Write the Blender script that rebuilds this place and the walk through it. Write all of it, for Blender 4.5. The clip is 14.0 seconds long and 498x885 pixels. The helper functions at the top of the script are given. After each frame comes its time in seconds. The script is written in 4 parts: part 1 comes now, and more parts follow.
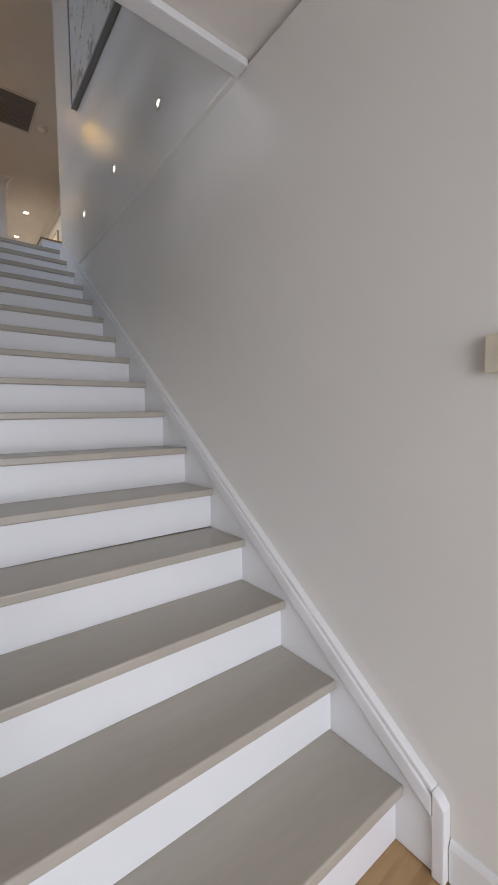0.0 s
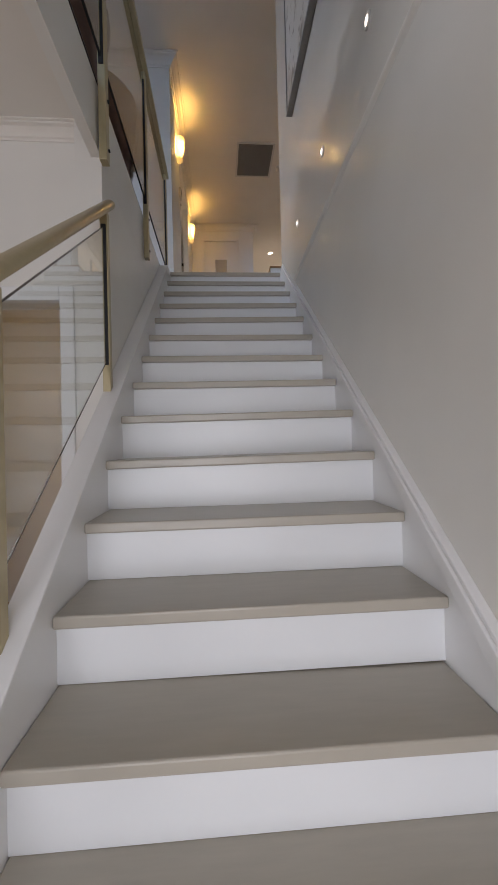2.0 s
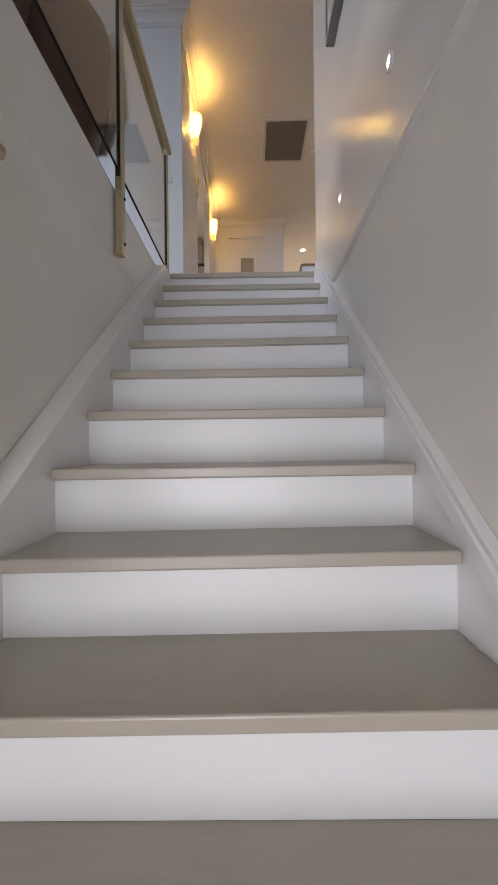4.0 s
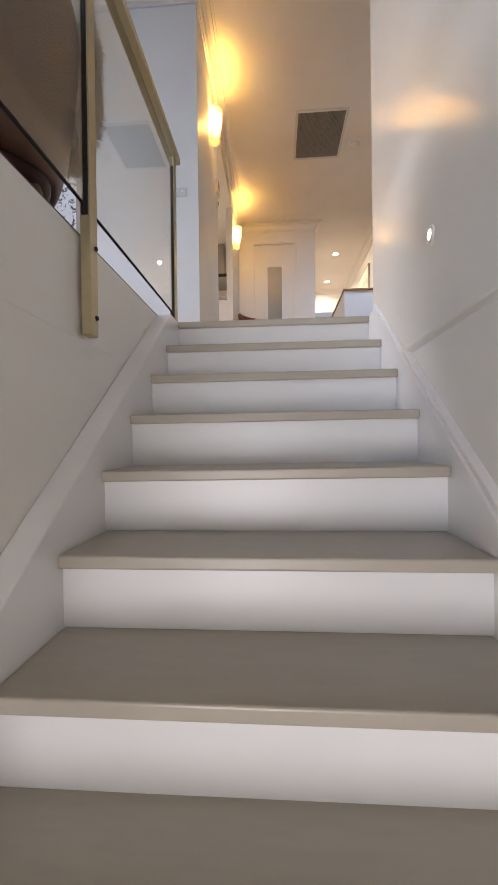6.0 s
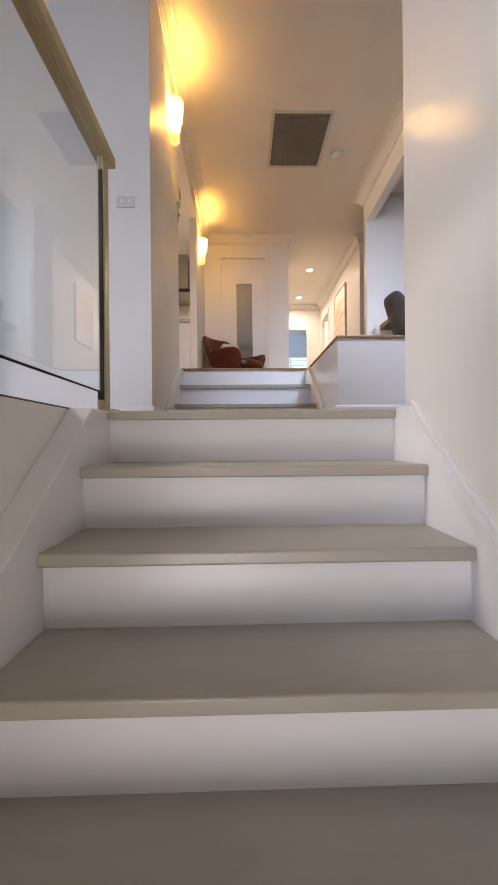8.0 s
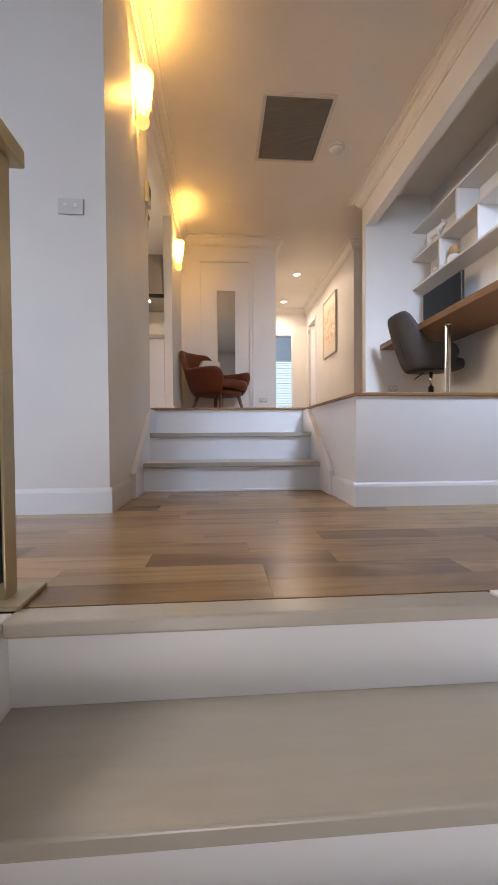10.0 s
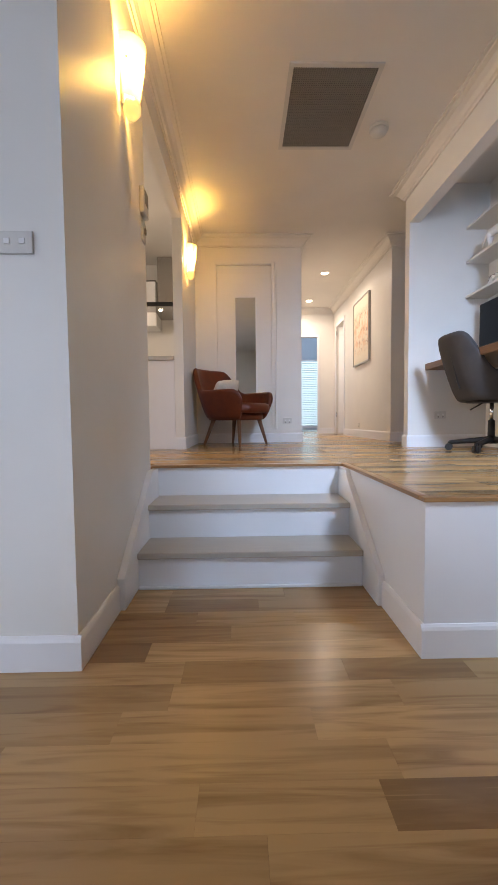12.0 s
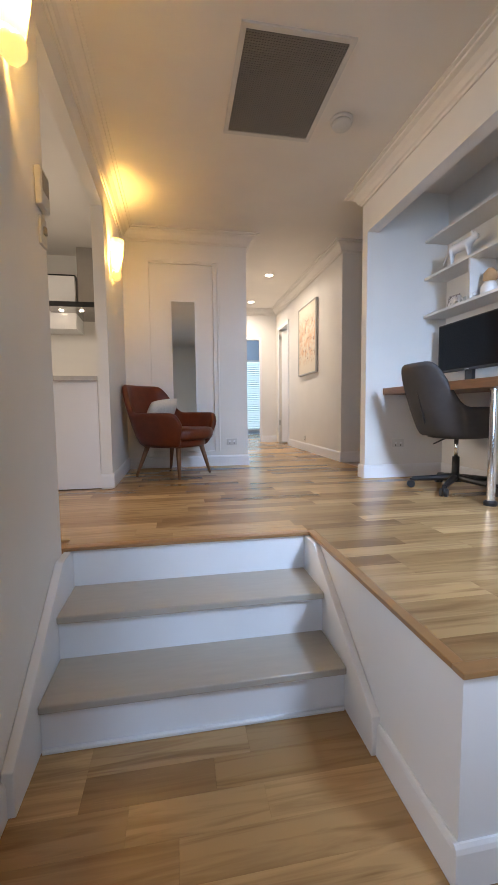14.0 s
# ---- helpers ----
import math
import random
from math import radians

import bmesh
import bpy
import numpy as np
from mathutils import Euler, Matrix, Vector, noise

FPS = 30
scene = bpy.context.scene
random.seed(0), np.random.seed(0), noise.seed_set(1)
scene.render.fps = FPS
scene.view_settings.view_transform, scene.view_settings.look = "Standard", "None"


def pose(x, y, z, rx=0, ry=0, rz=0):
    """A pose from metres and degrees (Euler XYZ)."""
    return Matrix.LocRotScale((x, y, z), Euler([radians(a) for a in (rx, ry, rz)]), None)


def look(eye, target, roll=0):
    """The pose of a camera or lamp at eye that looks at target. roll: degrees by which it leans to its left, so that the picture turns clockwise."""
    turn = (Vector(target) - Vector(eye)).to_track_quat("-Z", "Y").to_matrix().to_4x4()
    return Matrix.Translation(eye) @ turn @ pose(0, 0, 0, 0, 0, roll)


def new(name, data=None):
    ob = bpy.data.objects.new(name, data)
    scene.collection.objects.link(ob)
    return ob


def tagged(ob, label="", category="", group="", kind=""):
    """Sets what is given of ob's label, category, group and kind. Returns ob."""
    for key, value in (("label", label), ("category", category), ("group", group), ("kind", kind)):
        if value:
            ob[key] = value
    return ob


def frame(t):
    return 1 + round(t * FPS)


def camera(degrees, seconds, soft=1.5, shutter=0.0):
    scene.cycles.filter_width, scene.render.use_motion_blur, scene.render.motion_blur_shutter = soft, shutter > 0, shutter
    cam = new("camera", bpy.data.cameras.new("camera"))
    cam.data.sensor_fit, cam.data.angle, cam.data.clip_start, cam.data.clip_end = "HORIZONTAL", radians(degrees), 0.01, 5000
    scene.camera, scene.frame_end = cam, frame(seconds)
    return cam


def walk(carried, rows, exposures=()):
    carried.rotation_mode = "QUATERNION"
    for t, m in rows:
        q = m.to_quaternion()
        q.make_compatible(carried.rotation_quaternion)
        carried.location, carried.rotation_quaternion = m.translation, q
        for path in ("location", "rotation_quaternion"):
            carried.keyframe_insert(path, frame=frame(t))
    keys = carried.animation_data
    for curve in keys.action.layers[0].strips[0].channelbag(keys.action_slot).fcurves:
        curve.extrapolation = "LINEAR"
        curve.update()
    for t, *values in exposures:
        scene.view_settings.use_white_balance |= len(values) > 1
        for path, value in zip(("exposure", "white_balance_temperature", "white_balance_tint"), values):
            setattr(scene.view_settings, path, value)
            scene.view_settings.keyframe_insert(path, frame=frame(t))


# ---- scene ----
cam = camera(63.8, 14.0)
PATH = [
    (0, (0.019, 0.473, 1.263), (1.237, 2.056, 1.166), -1.1),
    (0.5, (0.151, 0.49, 1.275), (0.865, 2.356, 1.193), -1.1),
    (1, (0.323, 0.543, 1.311), (0.649, 2.514, 1.228), -0.9),
    (1.5, (0.396, 0.772, 1.337), (0.56, 2.765, 1.28), -1.1),
    (2, (0.439, 1.051, 1.378), (0.579, 3.046, 1.39), -1.4),
    (2.5, (0.535, 1.383, 1.516), (0.571, 3.38, 1.628), -0.5),
    (3, (0.593, 1.594, 1.6), (0.582, 3.594, 1.633), -0.9),
    (3.2, (0.59, 1.67, 1.626), (0.58, 3.669, 1.681), -0.8),
    (5.3, (0.579, 2.428, 2.162), (0.538, 4.426, 2.091), -0.1),
    (5.5, (0.581, 2.502, 2.235), (0.504, 4.5, 2.174), -0.3),
    (6, (0.545, 2.666, 2.37), (0.405, 4.661, 2.36), -0.7),
    (6.5, (0.506, 2.852, 2.522), (0.421, 4.851, 2.537), -0.7),
    (7, (0.521, 3.056, 2.667), (0.387, 5.051, 2.597), -1.1),
    (7.5, (0.499, 3.247, 2.789), (0.446, 5.246, 2.757), -1.1),
    (8, (0.487, 3.42, 2.922), (0.52, 5.419, 2.92), -0.5),
    (8.5, (0.517, 3.58, 3.071), (0.505, 5.58, 3.057), -1.3),
    (9, (0.502, 3.744, 3.172), (0.535, 5.744, 3.193), -1.5),
    (9.2, (0.43, 3.811, 3.232), (0.57, 5.806, 3.227), -0.6),
    (11.3, (0.455, 4.459, 3.72), (0.602, 6.452, 3.637), -0.3),
    (11.5, (0.473, 4.519, 3.795), (0.565, 6.514, 3.678), -0.7),
    (12, (0.478, 4.659, 3.884), (0.512, 6.655, 3.777), -0.6),
    (12.5, (0.458, 4.817, 4.009), (0.581, 6.807, 3.85), -0.5),
    (13, (0.457, 4.958, 4.082), (0.556, 6.95, 3.926), -0.2),
    (13.5, (0.468, 5.081, 4.225), (0.551, 7.071, 4.042), -0.5),
    (14, (0.45, 5.217, 4.246), (0.798, 7.18, 4.082), -0.6),
]
EXPOSURES = [(0, -1.6, 7000, 17), (0.8, -1.77, 7300, 18), (2.0, -1.62, 7200, 18), (3.0, -1.33, 7200, 19), (5.5, -0.78, 7700, 20), (6.5, -0.58, 8000, 22), (8.5, -0.74, 8400, 25), (9.2, -0.78, 8300, 24), (11.5, -0.76, 7700, 21), (14.0, -0.78, 7100, 17)]
walk(cam, [(t, look(eye, target, roll)) for t, eye, target, roll in PATH], EXPOSURES)


# ---- light ----
world = bpy.data.worlds.new("world")
scene.world = world
world.use_nodes = True
_sky = world.node_tree.nodes.new("ShaderNodeTexSky")
_sky.sky_type, _sky.sun_disc = "NISHITA", False
_sky.sun_elevation, _sky.sun_rotation = radians(40), radians(200)
world.node_tree.links.new(_sky.outputs[0], world.node_tree.nodes["Background"].inputs[0])
world.node_tree.nodes["Background"].inputs[1].default_value = 0.12


def area(name, eye, target, w, h, watts, colour, spread=150):
    data = bpy.data.lights.new(name, "AREA")
    data.shape, data.size, data.size_y, data.energy, data.color = "RECTANGLE", w, h, watts, colour
    data.spread = radians(spread)
    ob = new(name, data)
    ob.matrix_world = look(eye, target)
    return ob


def bulb(name, place, watts, colour, radius=0.03):
    data = bpy.data.lights.new(name, "POINT")
    data.energy, data.color, data.shadow_soft_size = watts, colour, radius
    ob = new(name, data)
    ob.location = place
    return ob


DAY = (0.76, 0.86, 1.0)
SKY = (0.43, 0.65, 1.0)
WARM = (1.0, 0.605, 0.16)


def spot(name, place, watts, colour, degrees):
    data = bpy.data.lights.new(name, "SPOT")
    data.energy, data.color, data.shadow_soft_size, data.spot_size, data.spot_blend = watts, colour, 0.03, radians(degrees), 1.0
    ob = new(name, data)
    ob.location = place
    return ob


area("window_light_entry", (0.0, -1.3, 1.15), (0.55, 2.2, 0.8), 1.9, 1.9, 130, DAY)
# Unseen lamp added before the solid left wall to lift the lower room.
area("lower_room_fill", (-3.9, 0.6, 1.5), (0.0, 1.6, 1.0), 1.8, 1.6, 46, DAY)
area("window_light_living", (-1.9, 0.75, 4.3), (-0.9, 6.0, 3.4), 2.4, 1.7, 84, SKY, 95)
area("window_light_living_side", (-3.9, 4.3, 5.3), (0.7, 4.2, 2.6), 1.6, 1.2, 74, DAY, 90)
area("window_light_landing", (2.0, 4.92, 5.5), (2.15, 7.7, 3.6), 0.45, 0.6, 112, SKY, 90)
# Added lamp out of view; brightens the kitchen and spills into the corridor.
area("kitchen_fill", (-3.1, 8.4, 5.2), (0.0, 8.6, 4.0), 1.6, 1.0, 85, (1.0, 0.94, 0.84), 130)
# Unseen lamp added beside the bedroom doorway to brighten the window wall.
area("bedroom_fill", (0.3, 14.2, 4.8), (2.6, 14.9, 4.7), 1.4, 1.6, 95, SKY)
# Warm point light added out of sight behind the door jamb.
bulb("passage_fill", (-0.245, 3.4, 2.2), 18, WARM, 0.03)
SCONCES = ((-0.09, 6.72), (-0.09, 8.95))
for sx, sy in SCONCES:
    bulb("sconce_bulb", (sx + 0.075, sy, 5.58), 80, WARM, 0.045)
DOWNLIGHTS = ((1.78, 10.94), (1.78, 12.37))
for dx, dy in DOWNLIGHTS:
    spot("downlight_bulb", (dx, dy, 6.125), 120, (1.0, 0.93, 0.82), 172)
STEP_LIGHTS = (2.575, 3.28, 4.015)


# ---- materials ----
def material(name):
    m = bpy.data.materials.new(name)
    m.use_nodes = True
    nt = m.node_tree
    return m, nt, nt.nodes["Principled BSDF"]


def mixed(nt, fac, a, b):
    n = nt.nodes.new("ShaderNodeMix")
    n.data_type = "RGBA"
    nt.links.new(fac, n.inputs[0])
    for sock, v in ((n.inputs[6], a), (n.inputs[7], b)):
        if isinstance(v, tuple):
            sock.default_value = (*v, 1)
        else:
            nt.links.new(v, sock)
    return n.outputs[2]


def noise_of(nt, scale, detail=4, stretch=(1, 1, 1), rough=0.55):
    tc = nt.nodes.new("ShaderNodeTexCoord")
    mp = nt.nodes.new("ShaderNodeMapping")
    mp.inputs["Scale"].default_value = stretch
    n = nt.nodes.new("ShaderNodeTexNoise")
    n.inputs["Scale"].default_value, n.inputs["Detail"].default_value, n.inputs["Roughness"].default_value = scale, detail, rough
    nt.links.new(tc.outputs["Object"], mp.inputs[0])
    nt.links.new(mp.outputs[0], n.inputs["Vector"])
    return n.outputs["Fac"]


def ramp(nt, fac, lo, hi):
    n = nt.nodes.new("ShaderNodeMapRange")
    n.inputs[1].default_value, n.inputs[2].default_value = lo, hi
    nt.links.new(fac, n.inputs[0])
    return n.outputs[0]


def bumped(nt, bsdf, fac, strength, dist=0.002):
    n = nt.nodes.new("ShaderNodeBump")
    n.inputs["Strength"].default_value, n.inputs["Distance"].default_value = strength, dist
    nt.links.new(fac, n.inputs["Height"])
    nt.links.new(n.outputs[0], bsdf.inputs["Normal"])


def paint(name, colour, rough=0.5, dark=0.94, grain=180, strength=0.08):
    """Wall paint: broad faint unevenness, fine roller grain."""
    m, nt, b = material(name)
    big = ramp(nt, noise_of(nt, 1.3, 3), 0.35, 0.65)
    nt.links.new(mixed(nt, big, tuple(c * dark for c in colour), colour), b.inputs["Base Color"])
    b.inputs["Roughness"].default_value = rough
    bumped(nt, b, noise_of(nt, grain, 2), strength, 0.001)
    return m


def plain(name, colour, rough=0.4, metal=0.0, grain=60, vary=0.9, strength=0.0, stretch=(1, 1, 1)):
    m, nt, b = material(name)
    f = ramp(nt, noise_of(nt, grain, 4, stretch), 0.3, 0.7)
    nt.links.new(mixed(nt, f, tuple(c * vary for c in colour), colour), b.inputs["Base Color"])
    b.inputs["Roughness"].default_value, b.inputs["Metallic"].default_value = rough, metal
    if strength:
        bumped(nt, b, noise_of(nt, grain * 2, 3, stretch), strength)
    return m


def glow(name, colour, strength):
    m, nt, b = material(name)
    b.inputs["Base Color"].default_value = (*colour, 1)
    b.inputs["Emission Color"].default_value = (*colour, 1)
    b.inputs["Emission Strength"].default_value = strength
    return m


WALL = paint("wall_paint", (0.80, 0.775, 0.725), 0.48)
SATIN = paint("satin_stair_paint", (0.80, 0.775, 0.725), 0.235, 0.95, 120, 0.03)
SATIN.node_tree.nodes["Principled BSDF"].inputs["Specular IOR Level"].default_value = 0.36
CEIL = paint("ceiling_paint", (0.80, 0.755, 0.69), 0.55)
TRIM = paint("gloss_trim", (0.82, 0.815, 0.81), 0.30, 0.96, 90, 0.05)
RISER = paint("riser_paint", (0.84, 0.85, 0.86), 0.3, 0.95, 40, 0.08)
TREAD = plain("tread_paint", (0.455, 0.415, 0.350), 0.28, 0, 7, 0.93, 0.05, (1, 6, 1))
BRASS = plain("champagne_metal", (0.50, 0.42, 0.26), 0.36, 0.45, 30, 0.92)
BLACK = plain("black_rubber", (0.015, 0.015, 0.016), 0.75, 0, 80, 0.8)
CHROME = plain("chrome", (0.75, 0.75, 0.76), 0.12, 1.0, 20, 0.97)
STEEL = plain("brushed_steel", (0.46, 0.445, 0.43), 0.26, 1.0, 30, 0.9, 0.02, (1, 1, 30))
LEATHER = plain("rust_leather", (0.135, 0.022, 0.005), 0.42, 0, 14, 0.72, 0.15)
WALNUT = plain("walnut_legs", (0.20, 0.085, 0.035), 0.4, 0, 20, 0.7, 0.05, (1, 1, 0.1))
DESKTOP = plain("oak_desktop", (0.23, 0.115, 0.055), 0.42, 0, 12, 0.75, 0.05, (8, 0.6, 8))
SUEDE = plain("grey_suede", (0.058, 0.054, 0.055), 0.85, 0, 9, 0.72, 0.3)
NYLON = plain("black_nylon", (0.012, 0.012, 0.013), 0.4, 0, 60, 0.8)
SCREEN = plain("screen", (0.004, 0.004, 0.005), 0.07, 0, 30, 0.9)
LINEN = plain("linen_cushion", (0.74, 0.68, 0.58), 0.9, 0, 45, 0.85, 0.4)
WHITE = plain("white_ceramic", (0.80, 0.79, 0.77), 0.3, 0, 30, 0.95)
SHELF = paint("shelf_laminate", (0.74, 0.72, 0.68), 0.45, 0.96)
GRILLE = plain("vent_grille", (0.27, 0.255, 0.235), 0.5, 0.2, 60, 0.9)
MAHOGANY = plain("dark_red_floor", (0.055, 0.014, 0.010), 0.3, 0, 12, 0.7, 0.04, (1, 8, 1))
PLASTIC = plain("white_plastic", (0.64, 0.62, 0.58), 0.35, 0, 40, 0.96)


def shade_material():
    """Frosted glass lit from within."""
    m, nt, b = material("sconce_glass")
    b.inputs["Base Color"].default_value = (0.86, 0.74, 0.50, 1)
    b.inputs["Roughness"].default_value = 0.45
    b.inputs["Emission Color"].default_value = (1.0, 0.70, 0.27, 1)
    b.inputs["Emission Strength"].default_value = 1.7
    tr = nt.nodes.new("ShaderNodeBsdfTranslucent")
    tr.inputs[0].default_value = (0.95, 0.80, 0.50, 1)
    mx = nt.nodes.new("ShaderNodeMixShader")
    mx.inputs[0].default_value = 0.32
    nt.links.new(b.outputs[0], mx.inputs[1])
    nt.links.new(tr.outputs[0], mx.inputs[2])
    nt.links.new(mx.outputs[0], nt.nodes["Material Output"].inputs[0])
    return m


SHADE = shade_material()
SCREEN.node_tree.nodes["Principled BSDF"].inputs["Specular IOR Level"].default_value = 0.15
LED = glow("led_lens", (1.0, 0.93, 0.82), 14.0)
DLED = glow("downlight_lens", (1.0, 0.88, 0.70), 30.0)


def glass_material():
    m, nt, b = material("rail_glass")
    b.inputs["Base Color"].default_value = (0.93, 0.97, 0.955, 1)
    b.inputs["Roughness"].default_value = 0.0
    b.inputs["IOR"].default_value = 1.45
    b.inputs["Transmission Weight"].default_value = 1.0
    return m


GLASS = glass_material()


def mirror_material():
    m, nt, b = material("mirror_silver")
    b.inputs["Base Color"].default_value = (0.80, 0.82, 0.82, 1)
    b.inputs["Metallic"].default_value, b.inputs["Roughness"].default_value = 1.0, 0.04
    return m


MIRROR = mirror_material()


def wood_material(name, light, dark, rough, along=0):
    """Boards that differ one from another, with long grain along one axis."""
    m, nt, b = material(name)
    info = nt.nodes.new("ShaderNodeObjectInfo")
    geo = nt.nodes.new("ShaderNodeNewGeometry")
    add = nt.nodes.new("ShaderNodeMath")
    add.operation = "ADD"
    nt.links.new(info.outputs["Random"], add.inputs[0])
    nt.links.new(geo.outputs["Random Per Island"], add.inputs[1])
    fr = nt.nodes.new("ShaderNodeMath")
    fr.operation = "FRACT"
    nt.links.new(add.outputs[0], fr.inputs[0])
    tc = nt.nodes.new("ShaderNodeTexCoord")
    off = nt.nodes.new("ShaderNodeVectorMath")
    off.operation = "ADD"
    comb = nt.nodes.new("ShaderNodeCombineXYZ")
    mul = nt.nodes.new("ShaderNodeMath")
    mul.operation = "MULTIPLY"
    mul.inputs[1].default_value = 37.0
    nt.links.new(fr.outputs[0], mul.inputs[0])
    for k in range(3):
        nt.links.new(mul.outputs[0], comb.inputs[k])
    nt.links.new(tc.outputs["Object"], off.inputs[0])
    nt.links.new(comb.outputs[0], off.inputs[1])
    grains = []
    for scale, stretch, detail, warp in ((2.2, (0.9, 12, 12), 6, 0.9), (1.6, (0.7, 3.2, 3.2), 3, 1.4), (6.0, (0.8, 40, 40), 3, 0.2)):
        mp = nt.nodes.new("ShaderNodeMapping")
        mp.inputs["Scale"].default_value = stretch if along == 0 else (stretch[1], stretch[0], stretch[2])
        nt.links.new(off.outputs[0], mp.inputs[0])
        n = nt.nodes.new("ShaderNodeTexNoise")
        n.inputs["Scale"].default_value, n.inputs["Detail"].default_value, n.inputs["Distortion"].default_value = scale, detail, warp
        nt.links.new(mp.outputs[0], n.inputs["Vector"])
        grains.append(n.outputs["Fac"])
    base = mixed(nt, fr.outputs[0], dark, light)
    mid = tuple(0.45 * p + 0.55 * q for p, q in zip(dark, light))
    base = mixed(nt, ramp(nt, grains[1], 0.50, 0.80), base, mid)
    base = mixed(nt, ramp(nt, grains[0], 0.18, 0.54), tuple(c * 1.05 for c in dark), base)
    nt.links.new(mixed(nt, ramp(nt, grains[2], 0.10, 0.38), mid, base), b.inputs["Base Color"])
    b.inputs["Roughness"].default_value = rough
    bumped(nt, b, grains[0], 0.05, 0.001)
    return m


FLOORWOOD = wood_material("floor_boards", (0.59, 0.375, 0.176), (0.195, 0.104, 0.042), 0.25)
EDGEWOOD = wood_material("floor_edge", (0.36, 0.19, 0.075), (0.30, 0.15, 0.06), 0.35)


# ---- building helpers ----
def box(bm, x0, x1, y0, y1, z0, z1):
    vs = [bm.verts.new((x, y, z)) for x in (x0, x1) for y in (y0, y1) for z in (z0, z1)]
    for f in ((0, 1, 3, 2), (4, 6, 7, 5), (0, 4, 5, 1), (2, 3, 7, 6), (0, 2, 6, 4), (1, 5, 7, 3)):
        bm.faces.new([vs[k] for k in f])
    return vs


def boxes(*list_of):
    bm = bmesh.new()
    for b in list_of:
        box(bm, *b)
    return bm


def extrude(profile, axis, a, b):
    """A prism: profile of (u, v) pairs swept along an axis from a to b. x: (y, z); y: (x, z); z: (x, y)."""
    bm = bmesh.new()
    put = {"x": lambda u, v, w: (w, u, v), "y": lambda u, v, w: (u, w, v), "z": lambda u, v, w: (u, v, w)}[axis]
    lo = [bm.verts.new(put(u, v, a)) for u, v in profile]
    hi = [bm.verts.new(put(u, v, b)) for u, v in profile]
    n = len(profile)
    for k in range(n):
        bm.faces.new((lo[k], lo[(k + 1) % n], hi[(k + 1) % n], hi[k]))
    bm.faces.new(lo[::-1])
    bm.faces.new(hi)
    return bm


def lathe(profile, seg=24, centre=(0, 0)):
    """A turned shape round z from (radius, z) pairs."""
    bm = bmesh.new()
    rings = []
    for r, z in profile:
        rings.append([bm.verts.new((centre[0] + r * math.cos(2 * math.pi * k / seg), centre[1] + r * math.sin(2 * math.pi * k / seg), z)) for k in range(seg)])
    for p, q in zip(rings, rings[1:]):
        for k in range(seg):
            bm.faces.new((p[k], p[(k + 1) % seg], q[(k + 1) % seg], q[k]))
    if profile[0][0] > 0.0005:
        bm.faces.new(rings[0][::-1])
    if profile[-1][0] > 0.0005:
        bm.faces.new(rings[-1])
    return bm


def rod(a, b, ra, rb=None, seg=14, bm=None):
    """A tapered round bar from a to b."""
    bm = bm or bmesh.new()
    rb = ra if rb is None else rb
    a, b = Vector(a), Vector(b)
    turn = (b - a).to_track_quat("Z", "Y").to_matrix()
    rings = []
    for p, r in ((a, ra), (b, rb)):
        rings.append([bm.verts.new(p + turn @ Vector((r * math.cos(2 * math.pi * k / seg), r * math.sin(2 * math.pi * k / seg), 0))) for k in range(seg)])
    for k in range(seg):
        bm.faces.new((rings[0][k], rings[0][(k + 1) % seg], rings[1][(k + 1) % seg], rings[1][k]))
    bm.faces.new(rings[0][::-1])
    bm.faces.new(rings[1])
    return bm


def made(name, bm, mat, bevel=0.0, smooth=False, seg=2):
    bmesh.ops.recalc_face_normals(bm, faces=bm.faces)
    if bevel:
        bmesh.ops.bevel(bm, geom=list(bm.edges), offset=bevel, segments=seg, affect="EDGES", profile=0.5, clamp_overlap=True)
    mesh = bpy.data.meshes.new(name)
    bm.to_mesh(mesh)
    bm.free()
    if smooth:
        mesh.polygons.foreach_set("use_smooth", [True] * len(mesh.polygons))
    mesh.materials.append(mat)
    return new(name, mesh)


LOCAL = set()


def part(name, bm, mat, parent, label="", bevel=0.0, smooth=False, seg=2):
    ob = made(name, bm, mat, bevel, smooth, seg)
    ob.parent = parent
    if parent.parent is None and parent.type == "EMPTY" and parent.name not in LOCAL:
        ob.matrix_parent_inverse = Matrix.Translation(parent.location).inverted()
    if label:
        ob["label"] = label
    return ob


def thing(name, place, label, category, group=""):
    """An empty at the thing's base; its parts are built in world coordinates."""
    ob = new(name)
    ob.location = place
    ob.empty_display_size = 0.1
    return tagged(ob, label, category, group)


def thing_at(name, m, label, category, group=""):
    """An empty at a pose; its parts are built in its own coordinates."""
    ob = new(name)
    ob.matrix_world = m
    ob.empty_display_size = 0.1
    LOCAL.add(ob.name)
    return tagged(ob, label, category, group)


def struct(name, bm, mat, label="", bevel=0.0, category=""):
    return tagged(made(name, bm, mat, bevel), label, category, "", "structure")


# ---- the plan ----
R, G, Y1 = 0.19, 0.252, 1.1
LAND, UPPER, CEIL_Z, LOW_CEIL = 16 * R, 19 * R, 6.15, 2.72
SW = 1.05


def nose_y(i):
    return Y1 + G * (i - 1)


